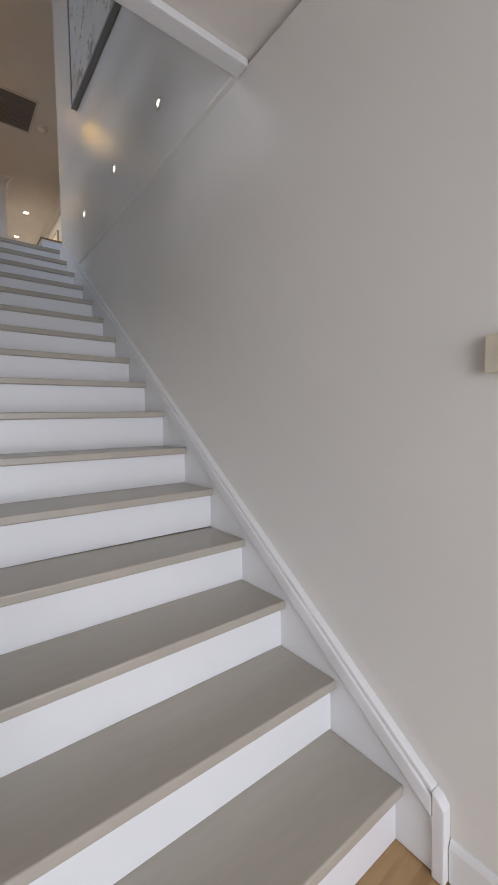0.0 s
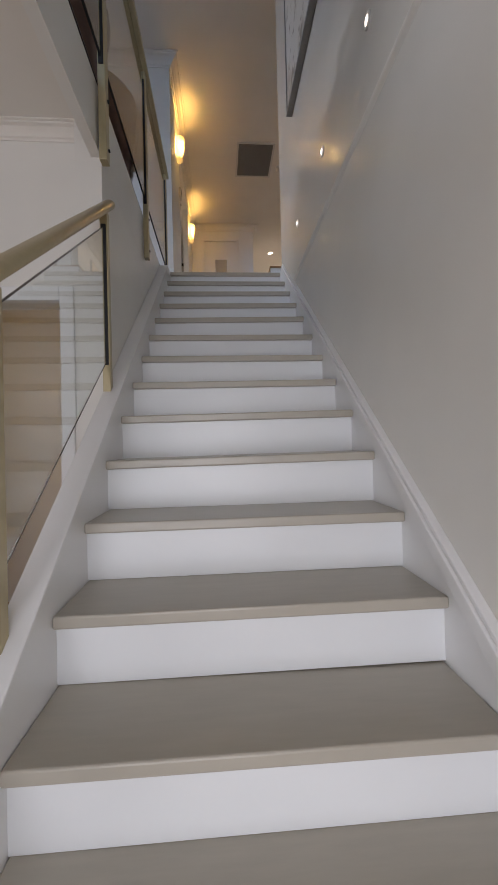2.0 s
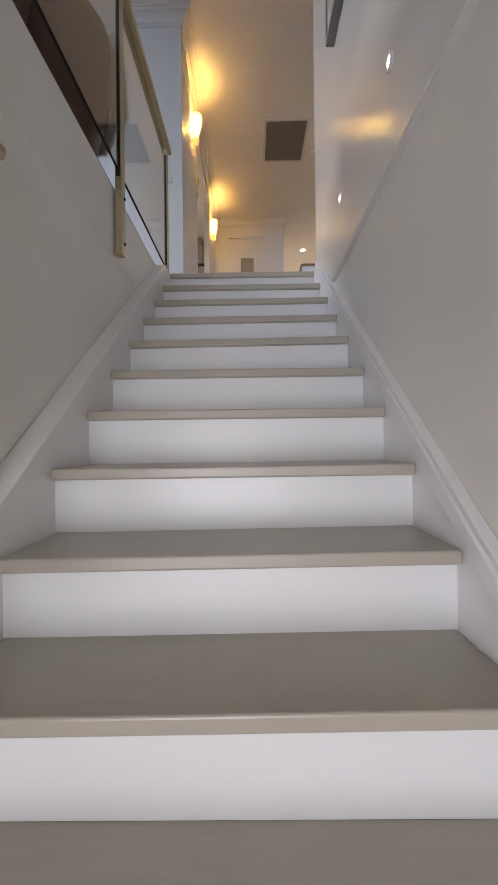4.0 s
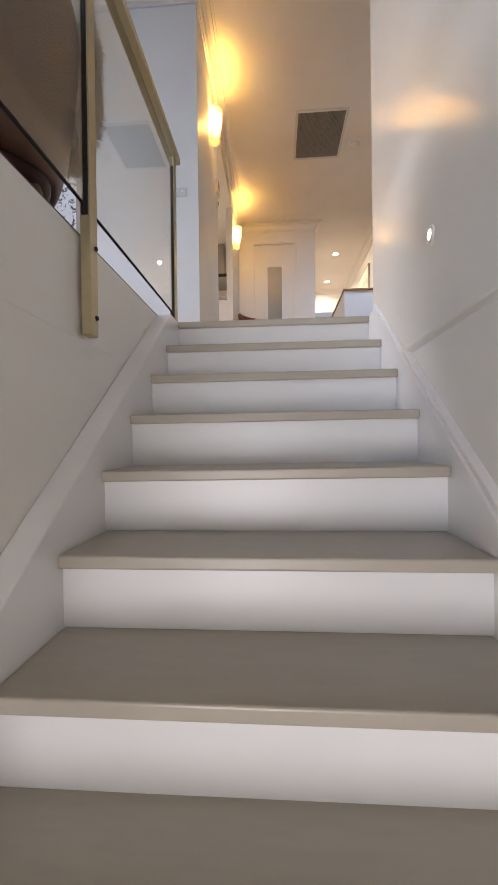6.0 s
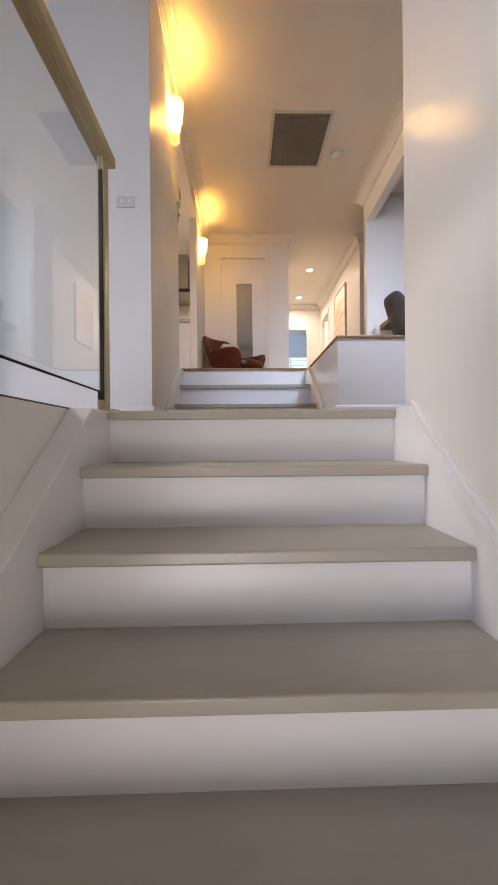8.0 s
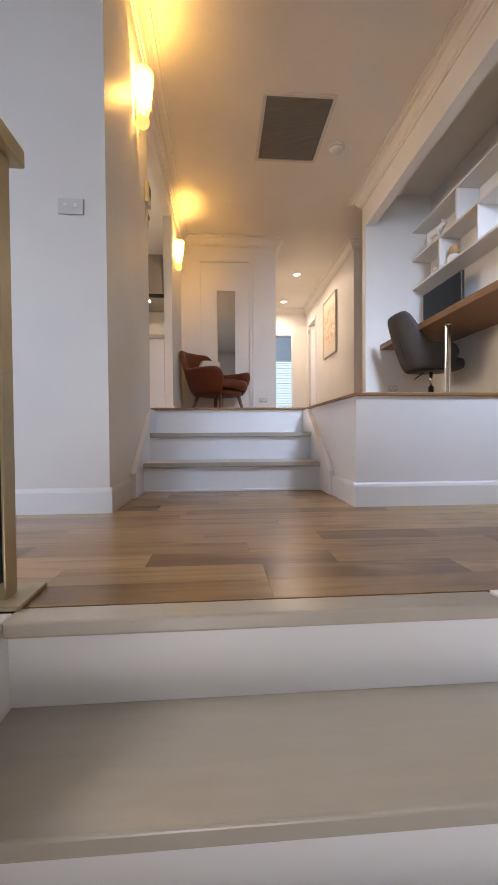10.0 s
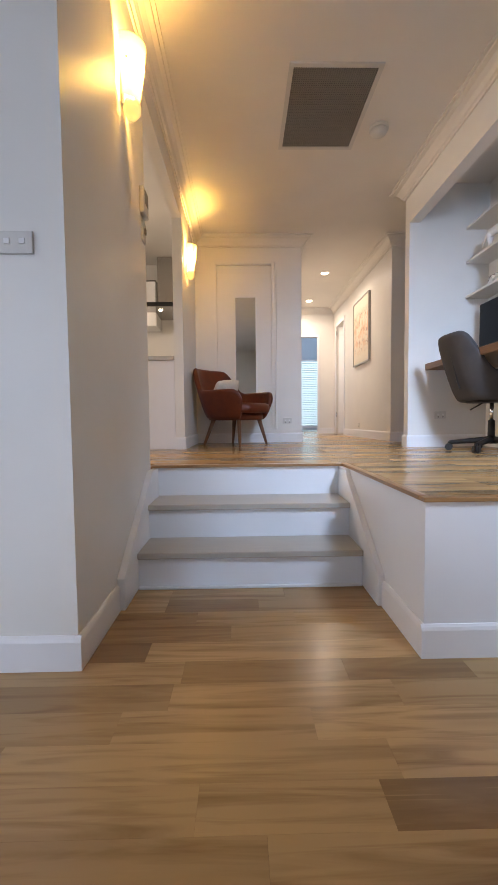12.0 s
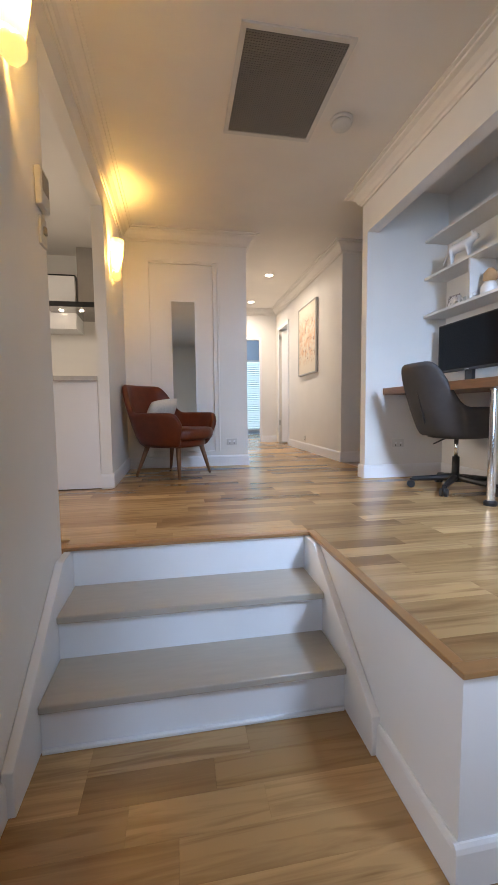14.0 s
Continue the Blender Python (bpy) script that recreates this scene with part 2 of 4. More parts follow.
# ---- structure ----
XW = -0.08
struct("wall_stair_right_lower", boxes((1.075, 1.25, -2.7, 4.86, -0.2, LOW_CEIL)), SATIN, "off-white satin painted stair wall, lower storey")
struct("wall_stair_right_upper", extrude([(1.25, 2.721), (1.25, CEIL_Z), (1.055, CEIL_Z), (1.055, 2.722), (1.059, 2.714), (1.0745, 2.706)], "y", 1.86, 4.80), SATIN, "off-white satin painted stair wall, upper storey")
struct("wall_stair_left", boxes((-0.20, XW, 2.93, 4.88, -0.2, 2.6997)), WALL, "white painted wall under the balcony edge")
struct("wall_stair_left_upper", boxes((-0.20, XW + 0.0004, 2.93, 4.88, 2.7001, LAND - 0.005)), WALL, "white painted edge of the upper floor")
struct("beam_balcony_edge", boxes((-0.125, XW, -2.7, 2.93, LOW_CEIL, LAND - 0.02)), WALL, "white boxed beam along the stair opening")
struct("floor_slab_living", boxes((-4.0, -0.20, -2.7, 6.0, 2.90, LAND - 0.018), (-0.20, -0.125, -2.7, 2.93, 2.90, LAND - 0.018)), CEIL, "white plaster ceiling under the living room")
struct("ceiling_lower", boxes((XW, 1.25, -2.7, 1.86, LOW_CEIL + 0.02, LOW_CEIL + 0.16)), CEIL, "white plaster ceiling of the lower hall")
struct("trim_ceiling_edge", boxes((XW, 1.075, 1.80, 1.875, LOW_CEIL - 0.012, LOW_CEIL + 0.02)), TRIM, "white trim along the edge of the lower ceiling", 0.006)
struct("wall_over_entry", boxes((XW, 1.25, 1.70, 1.86, LOW_CEIL + 0.16, CEIL_Z)), WALL, "white wall above the lower ceiling edge")
floor_lower = struct("floor_lower", boxes((-4.0, 1.25, -2.7, 7.0, -0.2, -0.014)), EDGEWOOD, "warm timber board floor of the lower hall")
struct("wall_lower_front", boxes((-4.0, -1.1, -1.6, -1.45, -0.2, 2.9), (-1.1, 1.25, -1.6, -1.45, -0.2, 0.15), (-1.1, 1.25, -1.6, -1.45, 2.2, 2.9)), WALL, "white wall with a wide entry window")
struct("wall_lower_left", boxes((-4.15, -4.0, -2.85, 7.0, -0.2, LAND)), WALL, "white wall of the lower room")
struct("wall_lower_back", boxes((-0.31, -0.20, 3.0, 3.12, -0.2, 2.9), (-4.0, -1.15, 3.0, 3.12, -0.2, 2.9), (-1.15, -0.31, 3.0, 3.12, 2.08, 2.9)), WALL, "white wall with an open doorway")
struct("wall_lower_passage", boxes((-4.0, -0.2, 4.9, 5.02, -0.2, 2.9), (-2.1, -1.98, 3.12, 4.9, -0.2, 2.9)), WALL, "white wall of the lower passage")
struct("wall_living_left", boxes((-4.15, -4.0, -2.85, 6.12, LAND, CEIL_Z)), WALL, "white wall of the living room")
struct("wall_living_front", boxes((-4.0, XW, 0.5, 0.62, LAND, CEIL_Z)), WALL, "white wall of the living room")
struct("floor_living", boxes((-4.0, XW + 0.0005, 0.62, 4.95, LAND - 0.005, LAND)), MAHOGANY, "dark red-brown timber floor of the living room")
floor_landing = struct("floor_landing", boxes((XW + 0.006, 4.0, 4.95, 6.70, LAND - 0.25, LAND - 0.012), (-4.0, XW + 0.006, 4.951, 5.999, LAND - 0.0178, LAND - 0.012)), EDGEWOOD, "brown timber board floor of the landing")
struct("wall_landing_right", boxes((4.0, 4.15, 3.0, 9.0, LAND - 0.3, CEIL_Z)), WALL, "white wall at the end of the landing")
struct("wall_landing_front", boxes((1.25, 4.0, 4.74, 4.86, LAND - 0.3, CEIL_Z)), WALL, "white wall along the landing")
struct("wall_corridor_left", boxes((-4.0, -0.09, 6.0, 6.12, LAND - 0.2, CEIL_Z), (-0.21, -0.09, 6.12, 7.13, LAND - 0.2, CEIL_Z)), WALL, "white corner wall between landing and corridor")
struct("wall_corridor_far", boxes((-0.18, -0.09, 8.64, 9.75, UPPER - 0.2, CEIL_Z), (-0.18, -0.09, 7.13, 8.64, 5.85, CEIL_Z)), WALL, "white corridor wall with the kitchen opening")
struct("wall_alcove_back", boxes((-0.21, 1.24, 9.79, 9.87, UPPER - 0.2, CEIL_Z)), WALL, "white back of the recessed wall panel")
struct("wall_alcove_plinth", boxes((0.18, 0.865, 9.75, 9.79, UPPER - 0.2, 3.78)), WALL, "white wall below the recessed panel")
struct("wall_alcove_front", extrude([(-0.21, UPPER - 0.2), (-0.21, CEIL_Z), (1.24, CEIL_Z), (1.24, UPPER - 0.2), (0.865, UPPER - 0.2), (0.865, 5.83), (0.18, 5.83), (0.18, UPPER - 0.2)], "y", 9.75, 9.79), WALL, "white end wall round a tall recessed panel")
struct("wall_hall_left", boxes((1.12, 1.24, 9.87, 12.9, UPPER - 0.2, CEIL_Z)), WALL, "white hall wall")
struct("wall_hall_right", boxes((2.37, 2.49, 9.73, 12.05, UPPER - 0.2, CEIL_Z)), WALL, "white hall wall with a framed picture")
struct("wall_hall_right_end", boxes((2.37, 2.49, 12.65, 12.9, UPPER - 0.2, CEIL_Z)), WALL, "white hall wall beyond the doorway")
struct("wall_hall_right_lintel", boxes((2.37, 2.49, 12.05, 12.65, 5.72, CEIL_Z)), WALL, "white wall over the hall doorway")
struct("wall_nook_back", boxes((2.49, 4.0, 9.73, 9.85, UPPER - 0.2, CEIL_Z)), WALL, "white wall behind the desk nook")
struct("wall_hall_end", boxes((2.08, 2.49, 12.9, 13.0, UPPER - 0.2, CEIL_Z), (1.12, 2.08, 12.9, 13.0, 5.58, CEIL_Z)), WALL, "white wall over the bedroom doorway")
struct("wall_side_room", boxes((4.0, 4.15, 9.0, 13.1, UPPER - 0.2, CEIL_Z), (2.49, 4.0, 13.0, 13.1, UPPER - 0.2, CEIL_Z)), WALL, "white wall of the side room")
# The blue cast of daylight is put into this wall colour.
BED_DAYLIT = paint("bedroom_daylit_paint", (0.62, 0.72, 0.78), 0.5)
struct("wall_bedroom", boxes((0.2, 1.2, 15.5, 15.62, UPPER, CEIL_Z), (2.75, 4.0, 15.5, 15.62, UPPER, CEIL_Z), (1.2, 2.75, 15.5, 15.62, 5.52, CEIL_Z), (1.2, 2.75, 15.5, 15.62, UPPER, 3.70), (0.08, 0.2, 13.0, 15.62, UPPER, CEIL_Z), (4.0, 4.12, 13.1, 15.62, UPPER, CEIL_Z), (0.2, 1.12, 12.9, 13.0, UPPER, CEIL_Z)), BED_DAYLIT, "bedroom walls tinted with blue daylight round the window")
struct("ceiling_upper", boxes((-4.15, 4.15, 0.5, 17.0, CEIL_Z, CEIL_Z + 0.15)), CEIL, "white plaster ceiling")
floor_upper = struct("floor_upper", boxes((-4.0, 4.0, 7.19, 15.6, UPPER - 0.25, UPPER - 0.012), (1.14, 4.0, 6.06, 7.19, UPPER - 0.25, UPPER - 0.012)), EDGEWOOD, "golden timber board floor of the upper level")
struct("wall_platform", boxes((1.115, 4.0, 6.03, 6.06, LAND, UPPER - 0.014), (1.115, 1.14, 6.06, 7.19, LAND, UPPER - 0.014)), TRIM, "white painted face of the raised floor")
struct("floor_edge_trim", boxes((1.105, 4.0, 6.018, 6.062, UPPER - 0.014, UPPER + 0.003), (1.105, 1.142, 6.062, 7.19, UPPER - 0.014, UPPER + 0.003), (-0.09, 1.1045, 7.150, 7.20, UPPER - 0.014, UPPER + 0.003)), EDGEWOOD, "brown timber nosing along the raised floor", 0.003)
struct("wall_nook_end", boxes((2.12, 2.90, 8.60, 8.70, UPPER - 0.01, CEIL_Z)), WALL, "white end wall of the study nook")
struct("wall_nook_header", boxes((2.12, 2.22, 6.03, 8.60, 5.78, CEIL_Z)), WALL, "white header over the study nook")
struct("wall_nook_back", boxes((2.90, 3.0, 6.03, 8.70, UPPER - 0.01, CEIL_Z)), WALL, "white back wall of the study nook")
struct("wall_kitchen", boxes((-4.0, -0.21, 10.6, 10.72, UPPER - 0.2, CEIL_Z), (-3.3, -3.2, 6.12, 10.6, UPPER - 0.2, CEIL_Z), (-0.21, -0.1, 9.75, 10.6, UPPER, CEIL_Z)), WALL, "white kitchen walls")


def skirting(name, run, h=0.12, d=0.014):
    """Skirting boards with a rounded top edge; run: (axis, wall, from, to, base, side)."""
    bm = bmesh.new()
    for axis, w, a, b, z, side in run:
        prof = [(0, 0), (d, 0), (d, h - 0.02), (d * 0.75, h - 0.008), (d * 0.35, h), (0, h)]
        pts = [(w + side * u, z + v) for u, v in prof]
        tmp = extrude(pts, "y" if axis == "x" else "x", a, b)
        mesh = bpy.data.meshes.new("tmp")
        tmp.to_mesh(mesh)
        tmp.free()
        bm.from_mesh(mesh)
        bpy.data.meshes.remove(mesh)
    return tagged(made(name, bm, TRIM), "white gloss skirting board", "", "", "structure")


# axis x: a wall of constant x; axis y: a wall of constant y
skirting("baseboard", [("y", 6.0, -4.0, -0.076, LAND, -1), ("x", -0.09, 6.0, 6.42, LAND, 1)])
skirting("baseboard", [("y", 6.03, 1.101, 4.0, LAND, -1), ("x", 1.115, 6.03, 6.42, LAND, -1)])
skirting("baseboard", [("x", -0.09, 8.64, 9.736, UPPER, 1), ("y", 8.64, -0.18, -0.076, UPPER, -1)])
skirting("baseboard", [("y", 9.75, -0.09, 1.254, UPPER, -1), ("x", 1.24, 9.75, 12.9, UPPER, 1)])
skirting("baseboard", [("x", 2.37, 9.73, 11.99, UPPER, -1), ("y", 9.73, 2.356, 4.0, UPPER, -1), ("y", 12.9, 2.08, 2.37, UPPER, -1)])
skirting("baseboard", [("x", 2.12, 8.60, 8.70, UPPER, -1), ("y", 8.60, 2.106, 2.886, UPPER, -1), ("y", 8.70, 2.106, 2.90, UPPER, 1), ("x", 2.90, 6.1, 8.6, UPPER, -1)])
skirting("baseboard", [("x", 1.075, -1.45, 0.972, 0.0, -1)])


def cornice(name, run, s=1.0):
    """Stepped cove cornice with mitred ends; run: (axis, wall, from, to, ceiling, side, mitre at from, mitre at to)."""
    prof = [(0, 0), (0, -0.115), (0.012, -0.115), (0.016, -0.098), (0.03, -0.092), (0.045, -0.062), (0.072, -0.034), (0.10, -0.026), (0.104, -0.014), (0.125, -0.012), (0.125, 0)]
    bm = bmesh.new()
    n = len(prof)
    for axis, w, a, b, z, side, ma, mb in run:
        ends = []
        for e, m in ((a, ma), (b, mb)):
            row = []
            for u, v in prof:
                q, p = w + side * u * s, e + m * u * s
                row.append(bm.verts.new((q, p, z + v * s) if axis == "x" else (p, q, z + v * s)))
            ends.append(row)
        for k in range(n):
            bm.faces.new((ends[0][k], ends[0][(k + 1) % n], ends[1][(k + 1) % n], ends[1][k]))
        if ma == 0:
            bm.faces.new(ends[0])
        if mb == 0:
            bm.faces.new(ends[1][::-1])
    return tagged(made(name, bm, CEIL), "white stepped plaster cornice", "", "", "structure")


cornice("trim_cornice", [("y", 6.0, -4.0, -0.09, CEIL_Z, -1, 0, 1), ("x", -0.09, 6.0, 9.75, CEIL_Z, 1, -1, -1), ("y", 9.75, -0.09, 1.24, CEIL_Z, -1, 1, 1), ("x", 1.24, 9.75, 12.9, CEIL_Z, 1, -1, -1), ("y", 12.9, 1.24, 2.37, CEIL_Z, -1, 1, -1), ("x", 2.37, 9.73, 12.9, CEIL_Z, -1, -1, -1), ("y", 9.73, 2.37, 4.0, CEIL_Z, -1, -1, 0)])
cornice("trim_cornice", [("x", 2.12, 6.03, 8.70, CEIL_Z, -1, 0, 1), ("y", 8.70, 2.12, 2.9, CEIL_Z, 1, -1, 0)])
cornice("trim_cornice", [("y", 3.0, -4.0, -0.20, 2.90, -1, 0, 0)], 0.55)
# door casings
struct("trim_door_lower", boxes((-0.31, -0.245, 2.982, 3.0, 0, 2.145), (-1.215, -1.15, 2.982, 3.0, 0, 2.145), (-1.15, -0.31, 2.982, 3.0, 2.08, 2.145)), TRIM, "white painted door casing", 0.004)
struct("trim_door_hall", boxes((2.355, 2.37, 11.99, 12.05, UPPER, 5.78), (2.355, 2.37, 12.65, 12.71, UPPER, 5.78), (2.355, 2.37, 12.05, 12.65, 5.72, 5.78)), TRIM, "white painted door casing", 0.003)
struct("trim_door_bedroom", boxes((2.03, 2.08, 12.888, 12.9, UPPER, 5.63), (1.25, 2.03, 12.888, 12.9, 5.58, 5.63)), TRIM, "white painted door casing", 0.003)


# ---- the staircase ----
st = thing("staircase", (0.5, 1.1, 0), "straight white painted staircase with taupe treads", "staircase")
LIFT = {4: -0.004, 7: 0.011, 8: 0.011, 9: 0.004, 12: 0.009, 13: 0.006, 14: 0.004}


def tilted(bm, lift, above=-1.0):
    """Raises the wall end of a step that was not set quite level."""
    for v in bm.verts:
        if v.co.z > above:
            v.co.z += lift * max(0.0, v.co.x / SW)
    return bm


for i in range(1, 17):
    y, z = nose_y(i), R * i
    up = LIFT.get(i, 0.0)
    part("riser", tilted(boxes((-0.0029, SW + 0.0029, y + 0.028, y + 0.045, z - R + (0.0 if i == 1 else 0.001), z - 0.034)), up, z - 0.06), RISER, st)
    part("tread", tilted(boxes((-0.0026, SW + 0.0026, y, y + (G + 0.04 if i < 16 else 0.07), z - 0.034, z)), up), TREAD, st, bevel=0.006, seg=3)


def stringer_profile(y0, y1, rise, base_y, base_z, top_z, drop):
    """Outline of a raking board: over the noses by rise, cut level at its top."""
    slope = R / G
    line = lambda y: R + (y - Y1) * slope + rise
    yt = Y1 + (top_z - rise - R) / slope
    return [(y0, base_z), (y0, line(y0)), (yt, top_z), (y1, top_z), (y1, top_z - drop), (y0 + 0.55, base_z)]


part("stringer", extrude(stringer_profile(0.985, 4.93, 0.105, 1.0, 0.0, LAND - 0.001, 0.6), "x", XW + 0.001, -0.003), TRIM, st, "white closed stringer below the balustrade", bevel=0.004)
part("stringer", extrude(stringer_profile(1.01, 4.945, 0.07, 1.0, 0.0, LAND + 0.004, 0.6), "x", 1.053, 1.074), TRIM, st, bevel=0.002)
slope_a = math.atan2(R, G)
for a, b, d in ((0.0, 0.045, 0.020), (0.045, 0.062, 0.012)):
    bm = bmesh.new()
    ya, yb = 1.01, 4.74
    za = R + (ya - Y1) * R / G + 0.048 + a / math.cos(slope_a)
    zb = R + (yb - Y1) * R / G + 0.048 + a / math.cos(slope_a)
    hgt = (b - a) / math.cos(slope_a)
    vs = [bm.verts.new(p) for p in ((1.075, ya, za), (1.075, ya, za + hgt), (1.075, yb, zb + hgt), (1.075, yb, zb))]
    f = bm.faces.new(vs)
    ext = bmesh.ops.extrude_face_region(bm, geom=[f])
    for v in ext["geom"]:
        if isinstance(v, bmesh.types.BMVert):
            v.co.x -= d + 0.018
    part("moulding", bm, TRIM, st, "white raking moulding", bevel=0.004)
part("moulding", extrude([(0.974, 0), (1.0095, 0), (1.0095, 0.2475), (0.990, 0.234), (0.974, 0.212)], "x", 1.037, 1.0745), TRIM, st, bevel=0.004)

low = thing("short_stairs", (0.5, 6.6, LAND), "three white steps with taupe treads on the landing", "stairs")
NOSES = (6.626, 6.876, 7.165)
for i in range(1, 4):
    y, z = NOSES[i - 1], LAND + R * i
    part("riser", boxes((-0.052, 1.082, y + (0.024 if i < 3 else 0.006), y + (0.04 if i < 3 else 0.022), z - R, z - (0.032 if i < 3 else 0.015))), RISER, low)
    if i < 3:
        part("tread", boxes((-0.052, 1.082, y, NOSES[i] + 0.03, z - 0.032, z)), TREAD, low, bevel=0.006, seg=3)
for xa, xb in ((-0.089, -0.053), (1.083, 1.114)):
    sl = 2 * R / (NOSES[2] - NOSES[0])
    yt = NOSES[2] - 0.10 / sl
    prof = [(6.42, LAND), (6.42, LAND + R + 0.10 + (6.42 - NOSES[0]) * sl), (yt, UPPER - 0.016), (7.188, UPPER - 0.016), (7.188, LAND)]
    part("stringer", extrude(prof, "x", xa, xb), TRIM, low, bevel=0.004)
part("moulding", boxes((-0.05, 1.08, 6.636, 6.65, LAND, LAND + 0.016)), TRIM, low, bevel=0.004)


# ---- balustrades ----
def post(parent, x, y, z0, z1, w=0.05, wx=0.034, strips=(1, -1), s0=0.0, s1=0.0, bolts=()):
    p = part("post", boxes((x - wx / 2, x + wx / 2, y - w / 2, y + w / 2, z0, z1)), BRASS, parent, "champagne metal post", bevel=0.003)
    for s in strips:
        part("gasket", boxes((x - 0.011, x + 0.011, y + s * (w / 2 + 0.001) - 0.006, y + s * (w / 2 + 0.001) + 0.006, s0, s1)), BLACK, p, "black rubber glazing gasket", bevel=0.002)
    for bz in bolts:
        bm = rod((x + wx / 2, y + 0.008, bz), (x + wx / 2 + 0.006, y + 0.008, bz), 0.008, 0.007, 12)
        part("bolt", bm, BLACK, p, "dark bolt head")
    return p


def pane(parent, x, y0, y1, lo, hi, slope=0.0, lift=0.0):
    """A glass sheet between two posts, raked by slope; lo and hi at y0."""
    rise = slope * (y1 - y0)
    low = rise + lift
    ob = part("glass_panel", extrude([(y0, lo), (y1, lo + low), (y1, hi + rise), (y0, hi)], "x", x - 0.005, x + 0.005), GLASS, parent, "clear toughened glass panel", bevel=0.0008, seg=1)
    ob.visible_shadow = False
    part("glass_edge", extrude([(y0, lo - 0.003), (y1, lo + low - 0.003), (y1, lo + low), (y0, lo)], "x", x - 0.005, x + 0.005), BLACK, ob, "dark lower glass edge")
    return ob


ub = thing("glass_balustrade", (-0.055, 3.9, LAND), "level glass balustrade with champagne metal posts and rail", "balustrade", "balustrades")
UX = -0.052
POSTS = ((1.86, 2.66), (2.88, 2.66), (3.92, 2.712))
GAPS = (0.035, 0.04, 0.075, 0.08)
for (y, z0), gap in zip(POSTS, GAPS[1:]):
    post(ub, UX, y, z0, 4.03, 0.05, 0.034, (1, -1), LAND + gap - 0.03, 3.97, (z0 + 0.06, z0 + 0.284))
post(ub, UX, 4.99, LAND, 4.03, 0.05, 0.034, (-1,), LAND + 0.05, 3.97)
part("base_plate", boxes((UX - 0.06, UX + 0.06, 4.93, 5.07, LAND, LAND + 0.012)), BRASS, ub, bevel=0.003)
part("handrail", boxes((UX - 0.038, UX + 0.036, 1.4, 5.05, 4.03, 4.072)), BRASS, ub, "flat champagne metal handrail", bevel=0.005)
ends = (1.0,) + tuple(y for y, z0 in POSTS) + (4.99,)
for a, b, ga, gb in zip(ends, ends[1:], (0.03,) + GAPS[1:], GAPS[1:] + (0.08,)):
    pane(ub, UX, a + 0.027, b - 0.027, LAND + ga, 4.028, 0.0, gb - ga)

lb = thing("stair_balustrade", (-0.06, 2.0, 0.5), "raking glass balustrade with a rounded champagne handrail", "balustrade", "balustrades")
LX = -0.062
nl = lambda y: R + (y - Y1) * R / G
LPOSTS = (1.04, 1.97, 2.89)
for y in LPOSTS:
    post(lb, LX, y, nl(y) + 0.06, nl(y) + 0.90, 0.036, 0.034, (1, -1), nl(y) + 0.21, nl(y) + 0.84)
for a, b in zip(LPOSTS, LPOSTS[1:]):
    pane(lb, LX, a + 0.019, b - 0.019, nl(a) + 0.26, nl(a) + 0.86, R / G)
bm = bmesh.new()
ring = []
for y in (0.80, 2.965):
    ring.append([bm.verts.new((LX + 0.031 * math.cos(t), y, nl(y) + 0.925 + 0.027 * math.sin(t))) for t in [2 * math.pi * k / 20 for k in range(20)]])
ring.append([bm.verts.new((LX + 0.018 * math.cos(t), 2.985, nl(2.975) + 0.925 + 0.016 * math.sin(t))) for t in [2 * math.pi * k / 20 for k in range(20)]])
for p, q in zip(ring, ring[1:]):
    for k in range(20):
        bm.faces.new((p[k], p[(k + 1) % 20], q[(k + 1) % 20], q[k]))
bm.faces.new(ring[0])
bm.faces.new(ring[-1])
part("handrail", bm, BRASS, lb, "rounded champagne handrail", smooth=True)


# ---- lamps and fixtures ----
def sconce(x, y):
    s = thing("wall_sconce", (x, y, 5.38), "lit frosted glass wall sconce on the corridor wall", "wall light", "corridor wall lights")
    part("back_plate", boxes((x, x + 0.018, y - 0.035, y + 0.035, 5.42, 5.62)), WHITE, s, bevel=0.006)
    bm = bmesh.new()
    rows = []
    n, m = 14, 9
    for j in range(m + 1):
        v = j / m
        z = 5.45 + 0.25 * v
        r = 0.058 + 0.040 * v ** 0.7
        rows.append([bm.verts.new((x + 0.016 + r * 1.05 * math.sin(math.pi * k / n), y - r * math.cos(math.pi * k / n), z + 0.012 * math.sin(math.pi * k / n) * v)) for k in range(n + 1)])
    for p, q in zip(rows, rows[1:]):
        for k in range(n):
            bm.faces.new((p[k], p[k + 1], q[k + 1], q[k]))
    part("shade", bm, SHADE, s, "glowing cream glass shade", smooth=True)
    part("finial", lathe([(0.001, 5.375), (0.024, 5.38), (0.040, 5.40), (0.044, 5.425), (0.036, 5.45), (0.018, 5.46)], 18, (x + 0.045, y)), SHADE, s, "rounded glass finial", smooth=True)
    part("clip", rod((x + 0.016, y - 0.075, 5.60), (x + 0.05, y - 0.078, 5.60), 0.005), BRASS, s)


